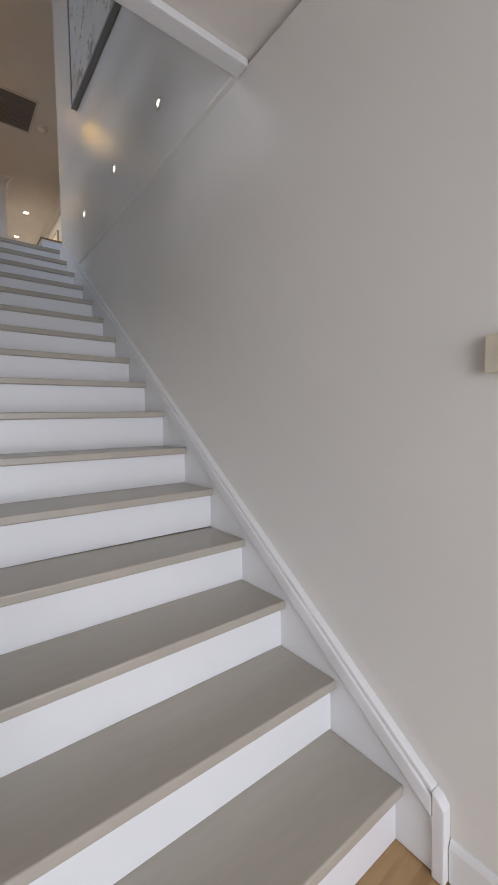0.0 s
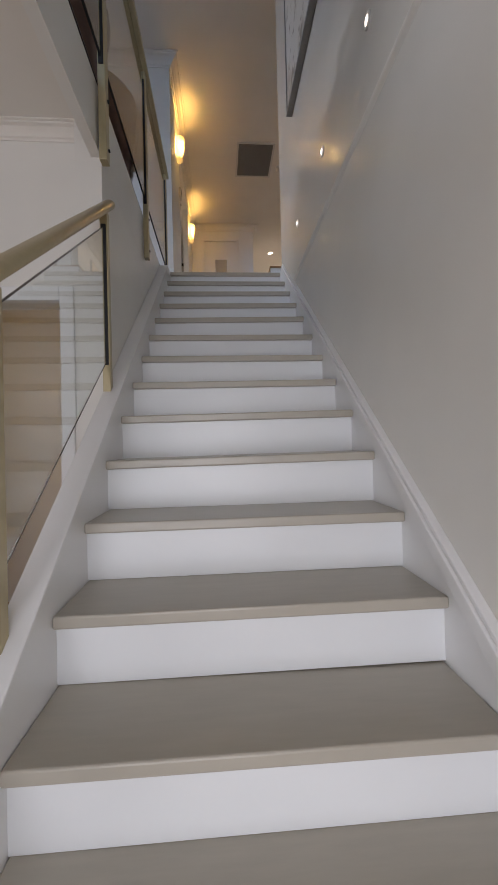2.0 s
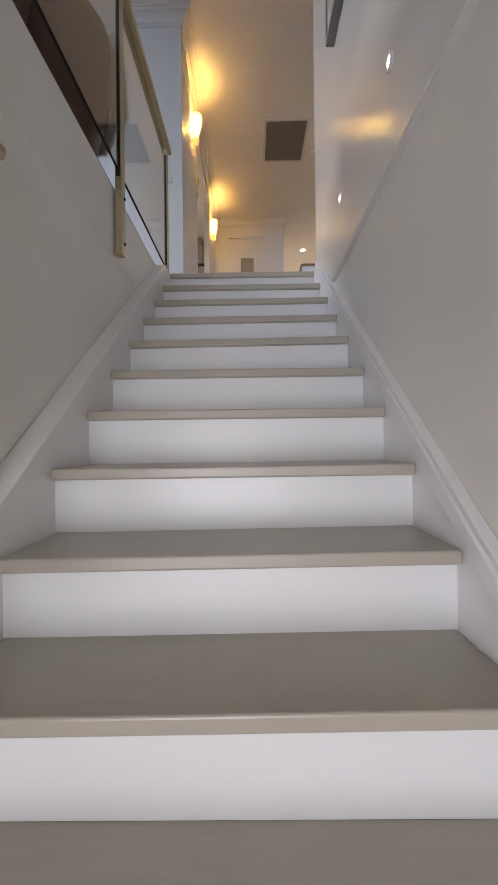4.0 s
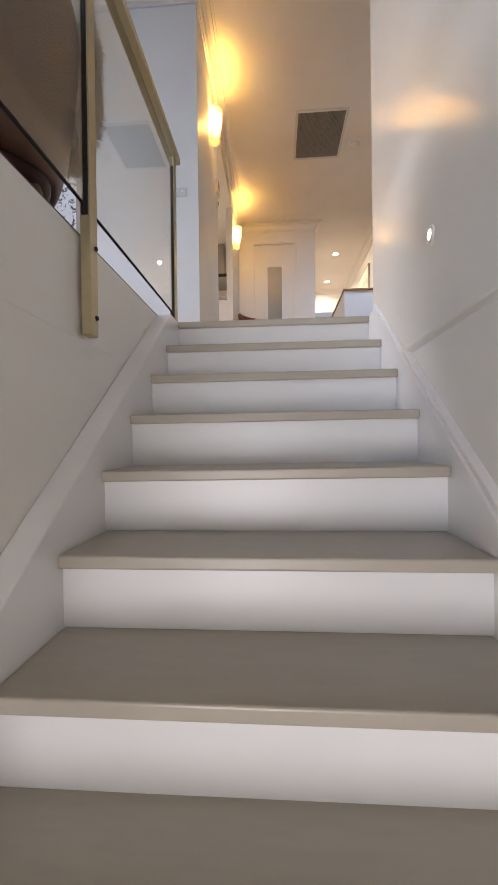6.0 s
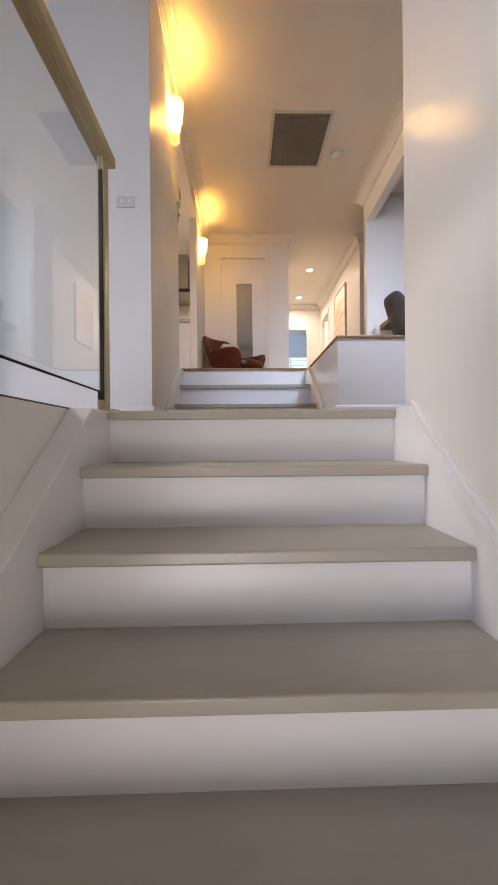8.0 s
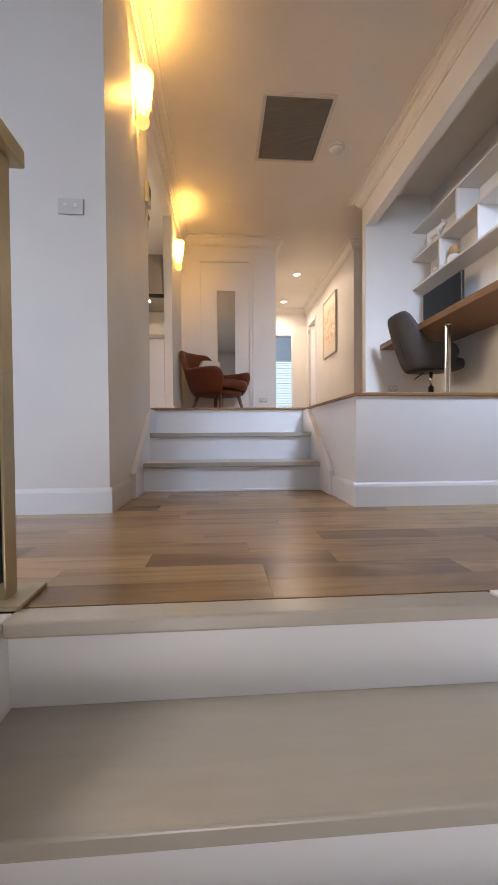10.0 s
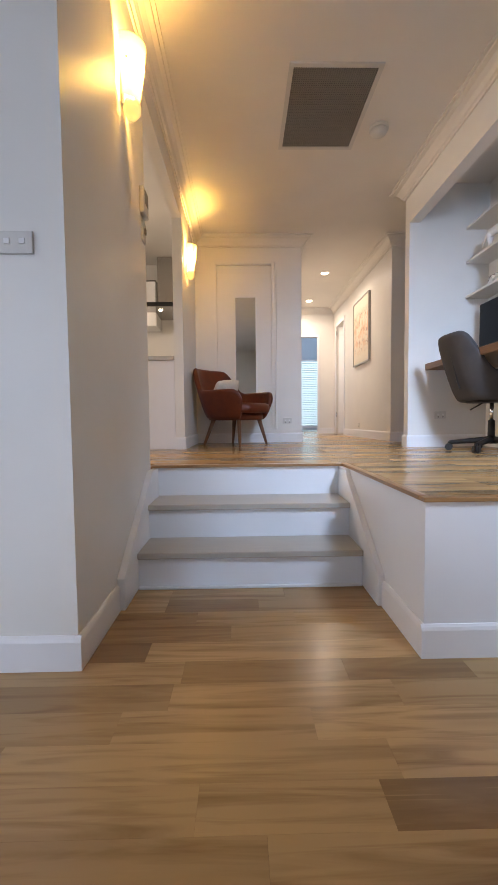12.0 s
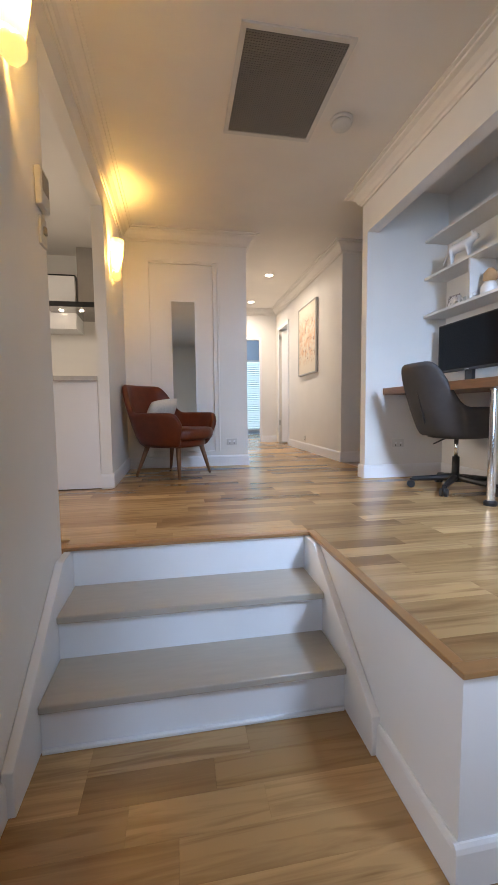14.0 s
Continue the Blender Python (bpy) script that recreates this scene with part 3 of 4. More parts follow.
for sx, sy in SCONCES:
    sconce(sx, sy)
for dx, dy in DOWNLIGHTS:
    d = thing("ceiling_downlight", (dx, dy, CEIL_Z - 0.01), "small lit round downlight in the hall ceiling", "downlight", "hall downlights")
    part("rim", lathe([(0.054, CEIL_Z - 0.004), (0.056, CEIL_Z - 0.006), (0.066, CEIL_Z - 0.006), (0.07, CEIL_Z), (0.054, CEIL_Z)], 24, (dx, dy)), WHITE, d, smooth=True)
    part("lens", lathe([(0.053, CEIL_Z - 0.005), (0.03, CEIL_Z - 0.014), (0.001, CEIL_Z - 0.017)], 20, (dx, dy)), DLED, d, "glowing lens")
for y in STEP_LIGHTS:
    d = thing("wall_step_light", (1.055, y, 3.036), "small lit round light recessed in the stair wall", "wall light", "stair wall lights")
    bm = lathe([(0.017, 0.004), (0.019, 0.007), (0.027, 0.006), (0.03, 0.0), (0.017, 0.0)], 20)
    bmesh.ops.rotate(bm, verts=bm.verts, cent=(0, 0, 0), matrix=Matrix.Rotation(radians(-90), 3, "Y"))
    bmesh.ops.translate(bm, verts=bm.verts, vec=(1.055, y, 3.036))
    part("bezel", bm, WHITE, d, smooth=True)
    bm = lathe([(0.019, 0.003), (0.012, 0.008), (0.001, 0.010)], 16)
    bmesh.ops.rotate(bm, verts=bm.verts, cent=(0, 0, 0), matrix=Matrix.Rotation(radians(-90), 3, "Y"))
    bmesh.ops.translate(bm, verts=bm.verts, vec=(1.055, y, 3.036))
    part("lens", bm, LED, d, "glowing lens", smooth=True)

v = thing("ceiling_vent", (1.108, 7.7, CEIL_Z), "large grey return air grille in a white frame", "ceiling vent")
vx0, vx1, vy0, vy1 = 0.835, 1.384, 7.335, 8.08
part("frame", boxes((vx0 - 0.03, vx0, vy0 - 0.03, vy1 + 0.03, CEIL_Z - 0.012, CEIL_Z), (vx1, vx1 + 0.03, vy0 - 0.03, vy1 + 0.03, CEIL_Z - 0.012, CEIL_Z), (vx0, vx1, vy0 - 0.03, vy0, CEIL_Z - 0.012, CEIL_Z), (vx0, vx1, vy1, vy1 + 0.03, CEIL_Z - 0.012, CEIL_Z)), PLASTIC, v, "white metal frame")
part("backing", boxes((vx0, vx1, vy0, vy1, CEIL_Z - 0.003, CEIL_Z - 0.001)), plain("grille_backing", (0.075, 0.070, 0.064), 0.8), v, "dark grey sheet behind the grille")
bm = bmesh.new()
for k in range(1, 37):
    x = vx0 + (vx1 - vx0) * k / 37
    box(bm, x - 0.0022, x + 0.0022, vy0, vy1, CEIL_Z - 0.010, CEIL_Z - 0.004)
for k in range(1, 50):
    y = vy0 + (vy1 - vy0) * k / 50
    box(bm, vx0, vx1, y - 0.0022, y + 0.0022, CEIL_Z - 0.0105, CEIL_Z - 0.0045)
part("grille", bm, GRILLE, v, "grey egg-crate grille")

sm = thing("smoke_detector", (1.567, 7.875, CEIL_Z), "round white smoke detector on the ceiling", "smoke detector")
part("base", lathe([(0.074, CEIL_Z), (0.076, CEIL_Z - 0.014), (0.062, CEIL_Z - 0.019), (0.001, CEIL_Z - 0.019)], 28, (1.567, 7.875)), PLASTIC, sm, smooth=True)
part("cover", lathe([(0.062, CEIL_Z - 0.019), (0.065, CEIL_Z - 0.036), (0.055, CEIL_Z - 0.05), (0.001, CEIL_Z - 0.054)], 28, (1.567, 7.875)), PLASTIC, sm, smooth=True)


def outlet(name, label, x, y, z, facing, w=0.115, h=0.072, rockers=2):
    """A flat plate with rockers; facing: '-y', '+x' or '-x'."""
    turn = {"-y": 0, "+x": 90, "-x": -90}[facing]
    o = thing_at(name, pose(x, y, z, 0, 0, turn), label, "wall switch" if "switch" in name else "wall socket")
    part("plate", boxes((-w / 2, w / 2, -0.009, 0, -h / 2, h / 2)), PLASTIC, o, bevel=0.003)
    for k in range(rockers):
        cx = (k - (rockers - 1) / 2) * w * 0.42
        part("rocker", boxes((cx - 0.009, cx + 0.009, -0.013, -0.009, -0.006, 0.012)), WHITE, o, bevel=0.001)
        if "socket" in name:
            part("slot", boxes((cx - 0.004, cx + 0.004, -0.0096, -0.009, -0.026, -0.012)), BLACK, o)
    return o


outlet("light_switch", "white double light switch plate on the wall", -0.247, 6.0, 4.467, "-y", 0.115, 0.072, 2)
outlet("power_socket", "white double power socket low on the wall", 1.055, 9.75, 3.885, "-y")
outlet("power_socket", "white double power socket under the desk", 2.443, 8.60, 3.925, "-y")
outlet("power_socket", "small white socket on the hall wall", 2.37, 11.1, 3.80, "-x", 0.07, 0.07, 1)
k = thing_at("intercom_panel", pose(-0.09, 7.06, 5.14, 0, 0, 90), "white wall intercom panel beside the kitchen opening", "intercom")
part("body", boxes((-0.055, 0.055, -0.028, 0, -0.065, 0.085)), PLASTIC, k, bevel=0.006)
part("screen", boxes((-0.04, 0.04, -0.030, -0.028, -0.005, 0.068)), GRILLE, k, "dull grey screen")
k = thing_at("light_switch", pose(-0.09, 7.07, 4.99, 0, 0, 90), "white light switch plate under the intercom", "wall switch")
part("plate", boxes((-0.036, 0.036, -0.012, 0, -0.058, 0.058)), PLASTIC, k, bevel=0.003)
part("rocker", boxes((-0.012, 0.012, -0.022, -0.012, -0.012, 0.02)), GRILLE, k, bevel=0.002)
k = thing_at("light_switch", pose(1.075, 0.83, 1.415, 0, 0, -90), "cream raised switch block on the stair wall", "wall switch")
part("block", boxes((-0.06, 0.045, -0.03, 0, -0.045, 0.045)), plain("cream_plastic", (0.66, 0.60, 0.47), 0.4, 0, 40, 0.95), k, bevel=0.005)
part("rocker", boxes((-0.02, 0.02, -0.036, -0.03, -0.02, 0.02)), PLASTIC, k, bevel=0.002)


# ---- pictures ----
def canvas_material(name, base, stroke, accent, scale, stretch):
    m, nt, b = material(name)
    n1 = ramp(nt, noise_of(nt, scale, 6, stretch, 0.65), 0.52, 0.60)
    n2 = ramp(nt, noise_of(nt, scale * 2.3, 5, stretch, 0.7), 0.55, 0.62)
    c = mixed(nt, n1, base, stroke)
    nt.links.new(mixed(nt, n2, c, accent), b.inputs["Base Color"])
    b.inputs["Roughness"].default_value = 0.8
    bumped(nt, b, noise_of(nt, 400, 2), 0.2)
    return m


def flower_material():
    """Cream canvas with peach blooms gathered along its middle."""
    m, nt, b = material("floral_canvas")
    tc = nt.nodes.new("ShaderNodeTexCoord")
    grad = nt.nodes.new("ShaderNodeTexGradient")
    grad.gradient_type = "SPHERICAL"
    mp = nt.nodes.new("ShaderNodeMapping")
    mp.inputs["Scale"].default_value = (1.0, 4.6, 2.5)
    nt.links.new(tc.outputs["Object"], mp.inputs[0])
    nt.links.new(mp.outputs[0], grad.inputs[0])
    mul = nt.nodes.new("ShaderNodeMath")
    mul.operation = "MULTIPLY"
    nt.links.new(ramp(nt, noise_of(nt, 9, 5, (1, 1, 1), 0.7), 0.44, 0.56), mul.inputs[0])
    nt.links.new(ramp(nt, grad.outputs["Fac"], 0.05, 0.45), mul.inputs[1])
    mul2 = nt.nodes.new("ShaderNodeMath")
    mul2.operation = "MULTIPLY"
    nt.links.new(ramp(nt, noise_of(nt, 22, 4, (1, 1, 1), 0.7), 0.56, 0.62), mul2.inputs[0])
    nt.links.new(ramp(nt, grad.outputs["Fac"], 0.05, 0.3), mul2.inputs[1])
    c = mixed(nt, mul.outputs[0], (0.70, 0.63, 0.52), (0.66, 0.43, 0.28))
    nt.links.new(mixed(nt, mul2.outputs[0], c, (0.36, 0.24, 0.20)), b.inputs["Base Color"])
    b.inputs["Roughness"].default_value = 0.8
    return m


SILVER = plain("silver_frame", (0.45, 0.43, 0.40), 0.35, 0.6, 40, 0.85)
GREYFRAME = plain("grey_frame", (0.30, 0.285, 0.27), 0.5, 0.1, 40, 0.85)


def wall_picture(m, w, h, frame_mat, canvas_mat, label, edge=0.018, deep=0.035):
    """Framed picture; its back lies on local y = 0 and it faces local -y."""
    p = thing_at("framed_picture", m, label, "picture")
    part("frame", boxes((-w / 2, -w / 2 + edge, -deep, 0, -h / 2, h / 2), (w / 2 - edge, w / 2, -deep, 0, -h / 2, h / 2), (-w / 2 + edge, w / 2 - edge, -deep, 0, -h / 2, -h / 2 + edge), (-w / 2 + edge, w / 2 - edge, -deep, 0, h / 2 - edge, h / 2)), frame_mat, p, "slim picture frame")
    part("canvas", boxes((-w / 2 + edge, w / 2 - edge, -deep + 0.008, -0.004, -h / 2 + edge, h / 2 - edge)), canvas_mat, p, "painted canvas")
    return p


wall_picture(pose(2.37, 10.94, 5.26, 0, 0, -90), 0.80, 1.01, SILVER, flower_material(), "cream canvas with peach flowers in a silver frame")
wall_picture(pose(1.055, 3.43, 4.59, 0, 0, -90), 1.40, 1.31, GREYFRAME, canvas_material("stair_canvas", (0.62, 0.58, 0.53), (0.50, 0.44, 0.38), (0.34, 0.29, 0.24), 3.2, (1, 2.2, 0.8)), "large grey-framed abstract painting on the stair wall", 0.022, 0.045)
LEAFY = canvas_material("leaf_print", (0.80, 0.79, 0.77), (0.05, 0.05, 0.05), (0.75, 0.74, 0.72), 22, (1, 1, 1))
wall_picture(pose(-1.42, 5.99, 3.97, 0, 0, 0), 0.68, 1.85, plain("oak_frame", (0.42, 0.34, 0.26), 0.5, 0, 30, 0.85), LEAFY, "tall white panel with black leaf print against the wall", 0.05, 0.035)

# recessed panel and mirror on the alcove wall
fr = thing("wall_panel_moulding", (0.535, 9.75, 3.78), "white raised moulding beside the recessed wall panel", "wall moulding")
for nm, b in (("stile", (0.905, 0.925, 9.736, 9.75, 3.78, 5.86)), ("rail", (0.155, 0.905, 9.741, 9.75, 5.845, 5.86))):
    part(nm, boxes(b), WALL, fr, bevel=0.004)
mi = thing("wall_mirror", (0.54, 9.785, 4.2), "tall narrow white-framed mirror in the wall recess", "mirror")
part("glass", boxes((0.412, 0.662, 9.766, 9.772, 4.21, 5.43)), MIRROR, mi, "mirror glass")
part("frame", boxes((0.400, 0.412, 9.762, 9.79, 4.2, 5.442), (0.662, 0.684, 9.762, 9.79, 4.2, 5.442), (0.412, 0.662, 9.762, 9.79, 5.43, 5.442), (0.412, 0.662, 9.762, 9.79, 4.2, 4.21)), WHITE, mi, "thin white frame")


# ---- seats ----
def tub(rx, ry, z0, back_h, arm_h, flare, lean, a_max, a_back=38, a_arm=80, na=36, nh=8, power=2.4):
    """A curved shell round the back and sides; local +y is the way the sitter faces."""
    bm = bmesh.new()
    rows = []
    for j in range(nh + 1):
        v = j / nh
        row = []
        for k in range(na + 1):
            a = radians(-a_max + 2 * a_max * k / na)
            t = min(1, max(0, (abs(math.degrees(a)) - a_back) / (a_arm - a_back)))
            t = t * t * (3 - 2 * t)
            end = min(1, (a_max - abs(math.degrees(a))) / 16)
            top = back_h + (arm_h - back_h) * t
            top = z0 + (top - z0) * (0.62 + 0.38 * math.sqrt(max(0.0, 1 - (1 - end) ** 2)))
            z = z0 + (top - z0) * v
            s, c = math.sin(a), -math.cos(a)
            q = (abs(s) ** power + abs(c) ** power) ** (-1 / power)
            g = flare + (1 - flare) * (v ** 0.6)
            row.append(bm.verts.new((rx * q * s * g, ry * q * c * g - lean * (z - z0) * max(0, -c), z)))
        rows.append(row)
    for p, q in zip(rows, rows[1:]):
        for k in range(na):
            bm.faces.new((p[k], p[k + 1], q[k + 1], q[k]))
    return bm


def thick(ob, t, levels=1):
    m = ob.modifiers.new("solid", "SOLIDIFY")
    m.thickness, m.offset = t, 0
    s = ob.modifiers.new("round", "SUBSURF")
    s.levels = s.render_levels = levels
    return ob


def pillow(w, d, h, n=10, power=3.0):
    """A soft cushion: full in the middle, thin at its edges."""
    bm = bmesh.new()
    top, bot = [], []
    for j in range(n + 1):
        rt, rb = [], []
        for k in range(n + 1):
            u, v = 2 * k / n - 1, 2 * j / n - 1
            e = max(0, (1 - abs(u) ** power) * (1 - abs(v) ** power)) ** 0.5
            pinch = 1 - 0.06 * (u * u) * (v * v)
            x, y = u * w / 2 * pinch, v * d / 2 * pinch
            rt.append(bm.verts.new((x, y, e * h / 2)))
            rb.append(rt[-1] if e == 0 else bm.verts.new((x, y, -e * h / 2)))
        top.append(rt)
        bot.append(rb)
    for g, flip in ((top, False), (bot, True)):
        for j in range(n):
            for k in range(n):
                f = [g[j][k], g[j][k + 1], g[j + 1][k + 1], g[j + 1][k]]
                bm.faces.new(f[::-1] if flip else f)
    return bm


def slab_round(rx, ry, z0, z1, soft=0.02, at=(0, 0), seg=32, power=3.2):
    """A rounded pad: a squarish disc with soft edges."""
    bm = bmesh.new()
    rings = []
    h = z1 - z0
    for f, z in ((0.90, z0), (0.97, z0 + soft * 0.3), (1.0, z0 + soft), (1.0, z1 - soft), (0.965, z1 - soft * 0.3), (0.88, z1), (0.4, z1 + h * 0.05)):
        row = []
        for k in range(seg):
            t = 2 * math.pi * k / seg
            c, n = math.cos(t), math.sin(t)
            q = (abs(c) ** power + abs(n) ** power) ** (-1 / power)
            row.append(bm.verts.new((at[0] + rx * f * q * c, at[1] + ry * f * q * n, z)))
        rings.append(row)
    for p, q in zip(rings, rings[1:]):
        for k in range(seg):
            bm.faces.new((p[k], p[(k + 1) % seg], q[(k + 1) % seg], q[k]))
    bm.faces.new(rings[0][::-1])
    bm.faces.new(rings[-1])
    return bm


def moved(bm, m):
    bm.transform(m)
    return bm


def armchair(name, m, leather, legmat, label, back_h=0.90, arm_h=0.615, group=""):
    c = thing_at(name, m, label, "armchair", group)
    thick(part("shell", tub(0.37, 0.37, 0.30, back_h, arm_h, 0.70, 0.18, 141, 36, 66, 44, 8, 2.9), leather, c, "", smooth=True), 0.055)
    part("seat_pan", moved(slab_round(0.275, 0.275, 0.285, 0.37), pose(0, 0.0, 0)), leather, c, "", smooth=True)
    part("seat_cushion", slab_round(0.285, 0.315, 0.36, 0.47, 0.035, (0, 0.055)), leather, c, "padded seat cushion", smooth=True)
    for sx in (-1, 1):
        part("leg", rod((sx * 0.17, 0.19, 0.33), (sx * 0.24, 0.26, 0.0), 0.026, 0.014), legmat, c, "tapered wooden leg", smooth=True)
        part("leg", rod((sx * 0.17, -0.17, 0.33), (sx * 0.25, -0.27, 0.0), 0.026, 0.014), legmat, c, "tapered wooden leg", smooth=True)
    return c


armchair("armchair", pose(0.41, 9.26, UPPER, 0, 0, -130), LEATHER, WALNUT, "rust leather tub armchair with tapered wooden legs")
cu = thing_at("cushion", pose(0.36, 9.34, UPPER + 0.56, 0, 0, -130) @ pose(0.05, -0.05, 0.055, 62, 6, 4), "small cream linen cushion on the rust armchair", "cushion")
part("cover", pillow(0.42, 0.30, 0.13), LINEN, cu, smooth=True)
part("piping", rod((-0.19, -0.125, 0), (0.19, -0.125, 0), 0.004), LINEN, cu)
MAUVE = plain("mauve_leather", (0.17, 0.08, 0.048), 0.5, 0, 10, 0.8, 0.12)
OXBLOOD = plain("oxblood_wood", (0.07, 0.012, 0.010), 0.35, 0, 14, 0.7, 0.05)
OAK = plain("oak_leg", (0.33, 0.16, 0.06), 0.45, 0, 16, 0.75, 0.05, (1, 1, 0.15))
WOOL = plain("sheepskin_wool", (0.62, 0.56, 0.50), 0.95, 0, 40, 0.8, 0.4)


def living_chair(m, label):
    c = thing_at("tub_chair", m, label, "armchair", "living room chairs")
    thick(part("shell", tub(0.36, 0.36, 0.25, 0.88, 0.68, 0.78, 0.10, 120, 45, 95), MAUVE, c, "", smooth=True), 0.05)
    part("seat", slab_round(0.28, 0.29, 0.21, 0.40, 0.05, (0, 0.02)), OXBLOOD, c, "dark red seat base", smooth=True)
    for sx in (-1, 1):
        for sy in (-1, 1):
            part("leg", rod((sx * 0.18, sy * 0.18, 0.24), (sx * 0.25, sy * 0.25, 0.0), 0.024, 0.015), OAK, c, "light oak leg", smooth=True)
    return c


living_chair(pose(-0.50, 3.96, LAND, 0, 0, 45) @ Matrix.Scale(0.9, 4), "brown leather tub chair with oak legs behind the glass")
living_chair(pose(-0.51, 3.28, LAND, 0, 0, 100) @ Matrix.Scale(0.86, 4), "brown leather tub chair beside the balcony glass")
fur = thing_at("sheepskin_throw", pose(-0.50, 3.96, LAND, 0, 0, 45) @ Matrix.Scale(0.9, 4), "shaggy off-white sheepskin draped over the tub chair", "throw")
rng = random.Random(4)
bm = bmesh.new()
for k in range(9000):
    a = radians(rng.uniform(52, 124))
    h = rng.uniform(0.50, 0.93)
    r = 0.385 + rng.uniform(0, 0.035) + 0.03 * math.sin(9 * a + 8 * h)
    p = Vector((r * math.sin(a), -r * math.cos(a) - 0.08 * h, h))
    d = Vector((math.sin(a) + rng.uniform(-0.6, 0.6), -math.cos(a) + rng.uniform(-0.6, 0.6), rng.uniform(-1.2, 0.1))).normalized()
    side = d.orthogonal().normalized() * 0.0035
    up = d.cross(side).normalized() * 0.0035
    tip = bm.verts.new(p + d * rng.uniform(0.025, 0.06))
    b4 = [bm.verts.new(p + o) for o in (side, up, -side, -up)]
    for q in range(4):
        bm.faces.new((b4[q], b4[(q + 1) % 4], tip))
part("wool", bm, WOOL, fur)
bm = tub(0.385, 0.385, 0.48, 0.91, 0.86, 0.98, 0.12, 36, 40, 60, 16, 6)
bm.transform(pose(0, 0, 0, 0, 0, 88))
thick(part("hide", bm, WOOL, fur, smooth=True), 0.012)

# ---- study nook ----
de = thing("desk", (2.6, 7.6, UPPER), "long brown timber desk fixed along the nook wall", "desk")
part("top", boxes((2.285, 2.896, 6.5, 8.596, 4.366, 4.425)), DESKTOP, de, "brown wood-grain desktop", bevel=0.003)
part("leg", lathe([(0.03, UPPER), (0.03, UPPER + 0.012), (0.026, UPPER + 0.016), (0.026, 4.352), (0.036, 4.355), (0.036, 4.366)], 24, (2.435, 7.46)), CHROME, de, "round chrome leg", smooth=False)
part("foot", lathe([(0.001, UPPER + 0.0005), (0.040, UPPER + 0.0005), (0.042, UPPER + 0.02), (0.031, UPPER + 0.034), (0.0305, UPPER + 0.034)], 24, (2.435, 7.46)), NYLON, de, "black plastic foot", smooth=False)
mo = thing("computer_monitor", (2.72, 8.1, 4.425), "wide black flat computer monitor on the desk", "monitor")
part("bezel", boxes((2.735, 2.765, 7.74, 8.46, 4.545, 4.955)), NYLON, mo, bevel=0.004)
part("screen", boxes((2.733, 2.735, 7.75, 8.45, 4.565, 4.945)), SCREEN, mo, "dark switched-off screen")
part("neck", boxes((2.75, 2.785, 8.06, 8.14, 4.44, 4.62)), NYLON, mo, bevel=0.004)
part("foot", boxes((2.66, 2.84, 7.99, 8.21, 4.425, 4.438)), NYLON, mo, bevel=0.004)
part("badge", boxes((2.7315, 2.733, 8.07, 8.12, 4.550, 4.556)), SILVER, mo)

sh = thing("wall_shelves", (2.785, 7.5, 5.05), "white box shelving fixed to the nook wall", "shelving")
for z in (5.055, 5.385, 5.712):
    part("shelf_board", boxes((2.67, 2.896, 6.5, 8.596, z, z + 0.022)), SHELF, sh, bevel=0.001)
for y, za, zb in ((8.03, 5.077, 5.385), (7.42, 5.077, 5.385), (7.74, 5.407, 5.712), (6.9, 5.407, 5.712)):
    part("divider", boxes((2.675, 2.896, y - 0.01, y + 0.01, za, zb)), SHELF, sh)

ta = thing_at("animal_figurine", pose(2.74, 8.22, 5.407, 0, 0, -75) @ Matrix.Diagonal((0.85, 1.15, 1.28, 1)), "white ceramic big cat figurine on the shelf", "figurine")
bm = bmesh.new()
for c0, c1, ra, rb in (((-0.10, 0, 0.105), (0.08, 0, 0.11), 0.030, 0.034), ((0.08, 0, 0.11), (0.135, 0, 0.135), 0.032, 0.024), ((0.125, 0, 0.14), (0.175, 0, 0.128), 0.027, 0.016), ((-0.09, 0.016, 0.10), (-0.125, 0.018, 0.0), 0.02, 0.010), ((-0.09, -0.016, 0.10), (-0.075, -0.018, 0.0), 0.02, 0.010), ((0.08, 0.016, 0.10), (0.06, 0.018, 0.0), 0.018, 0.010), ((0.08, -0.016, 0.10), (0.11, -0.018, 0.0), 0.018, 0.010), ((-0.12, 0, 0.11), (-0.19, 0, 0.03), 0.010, 0.006), ((0.13, 0.015, 0.155), (0.128, 0.018, 0.175), 0.010, 0.004), ((0.13, -0.015, 0.155), (0.128, -0.018, 0.175), 0.010, 0.004)):
    rod(c0, c1, ra, rb, 10, bm)
ob = made("body", bm, WHITE, 0.004, True)
ob.parent = ta
rm = ob.modifiers.new("blend", "REMESH")
rm.mode, rm.voxel_size, rm.use_smooth_shade = "VOXEL", 0.006, True
ph = thing_at("photo_frame", pose(2.74, 8.31, 5.077, -12, 0, -80), "small silver photo frame on the lowest shelf", "photo frame")
part("frame", boxes((-0.055, 0.055, 0, 0.012, 0, 0.115)), SILVER, ph, bevel=0.003)
part("picture", boxes((-0.043, 0.043, -0.002, 0, 0.012, 0.103)), LEAFY, ph, "dark and white print")
LETTERS = (("H", 0.0, 0.085), ("o", 0.062, 0.06), ("m", 0.118, 0.06), ("e", 0.185, 0.06))
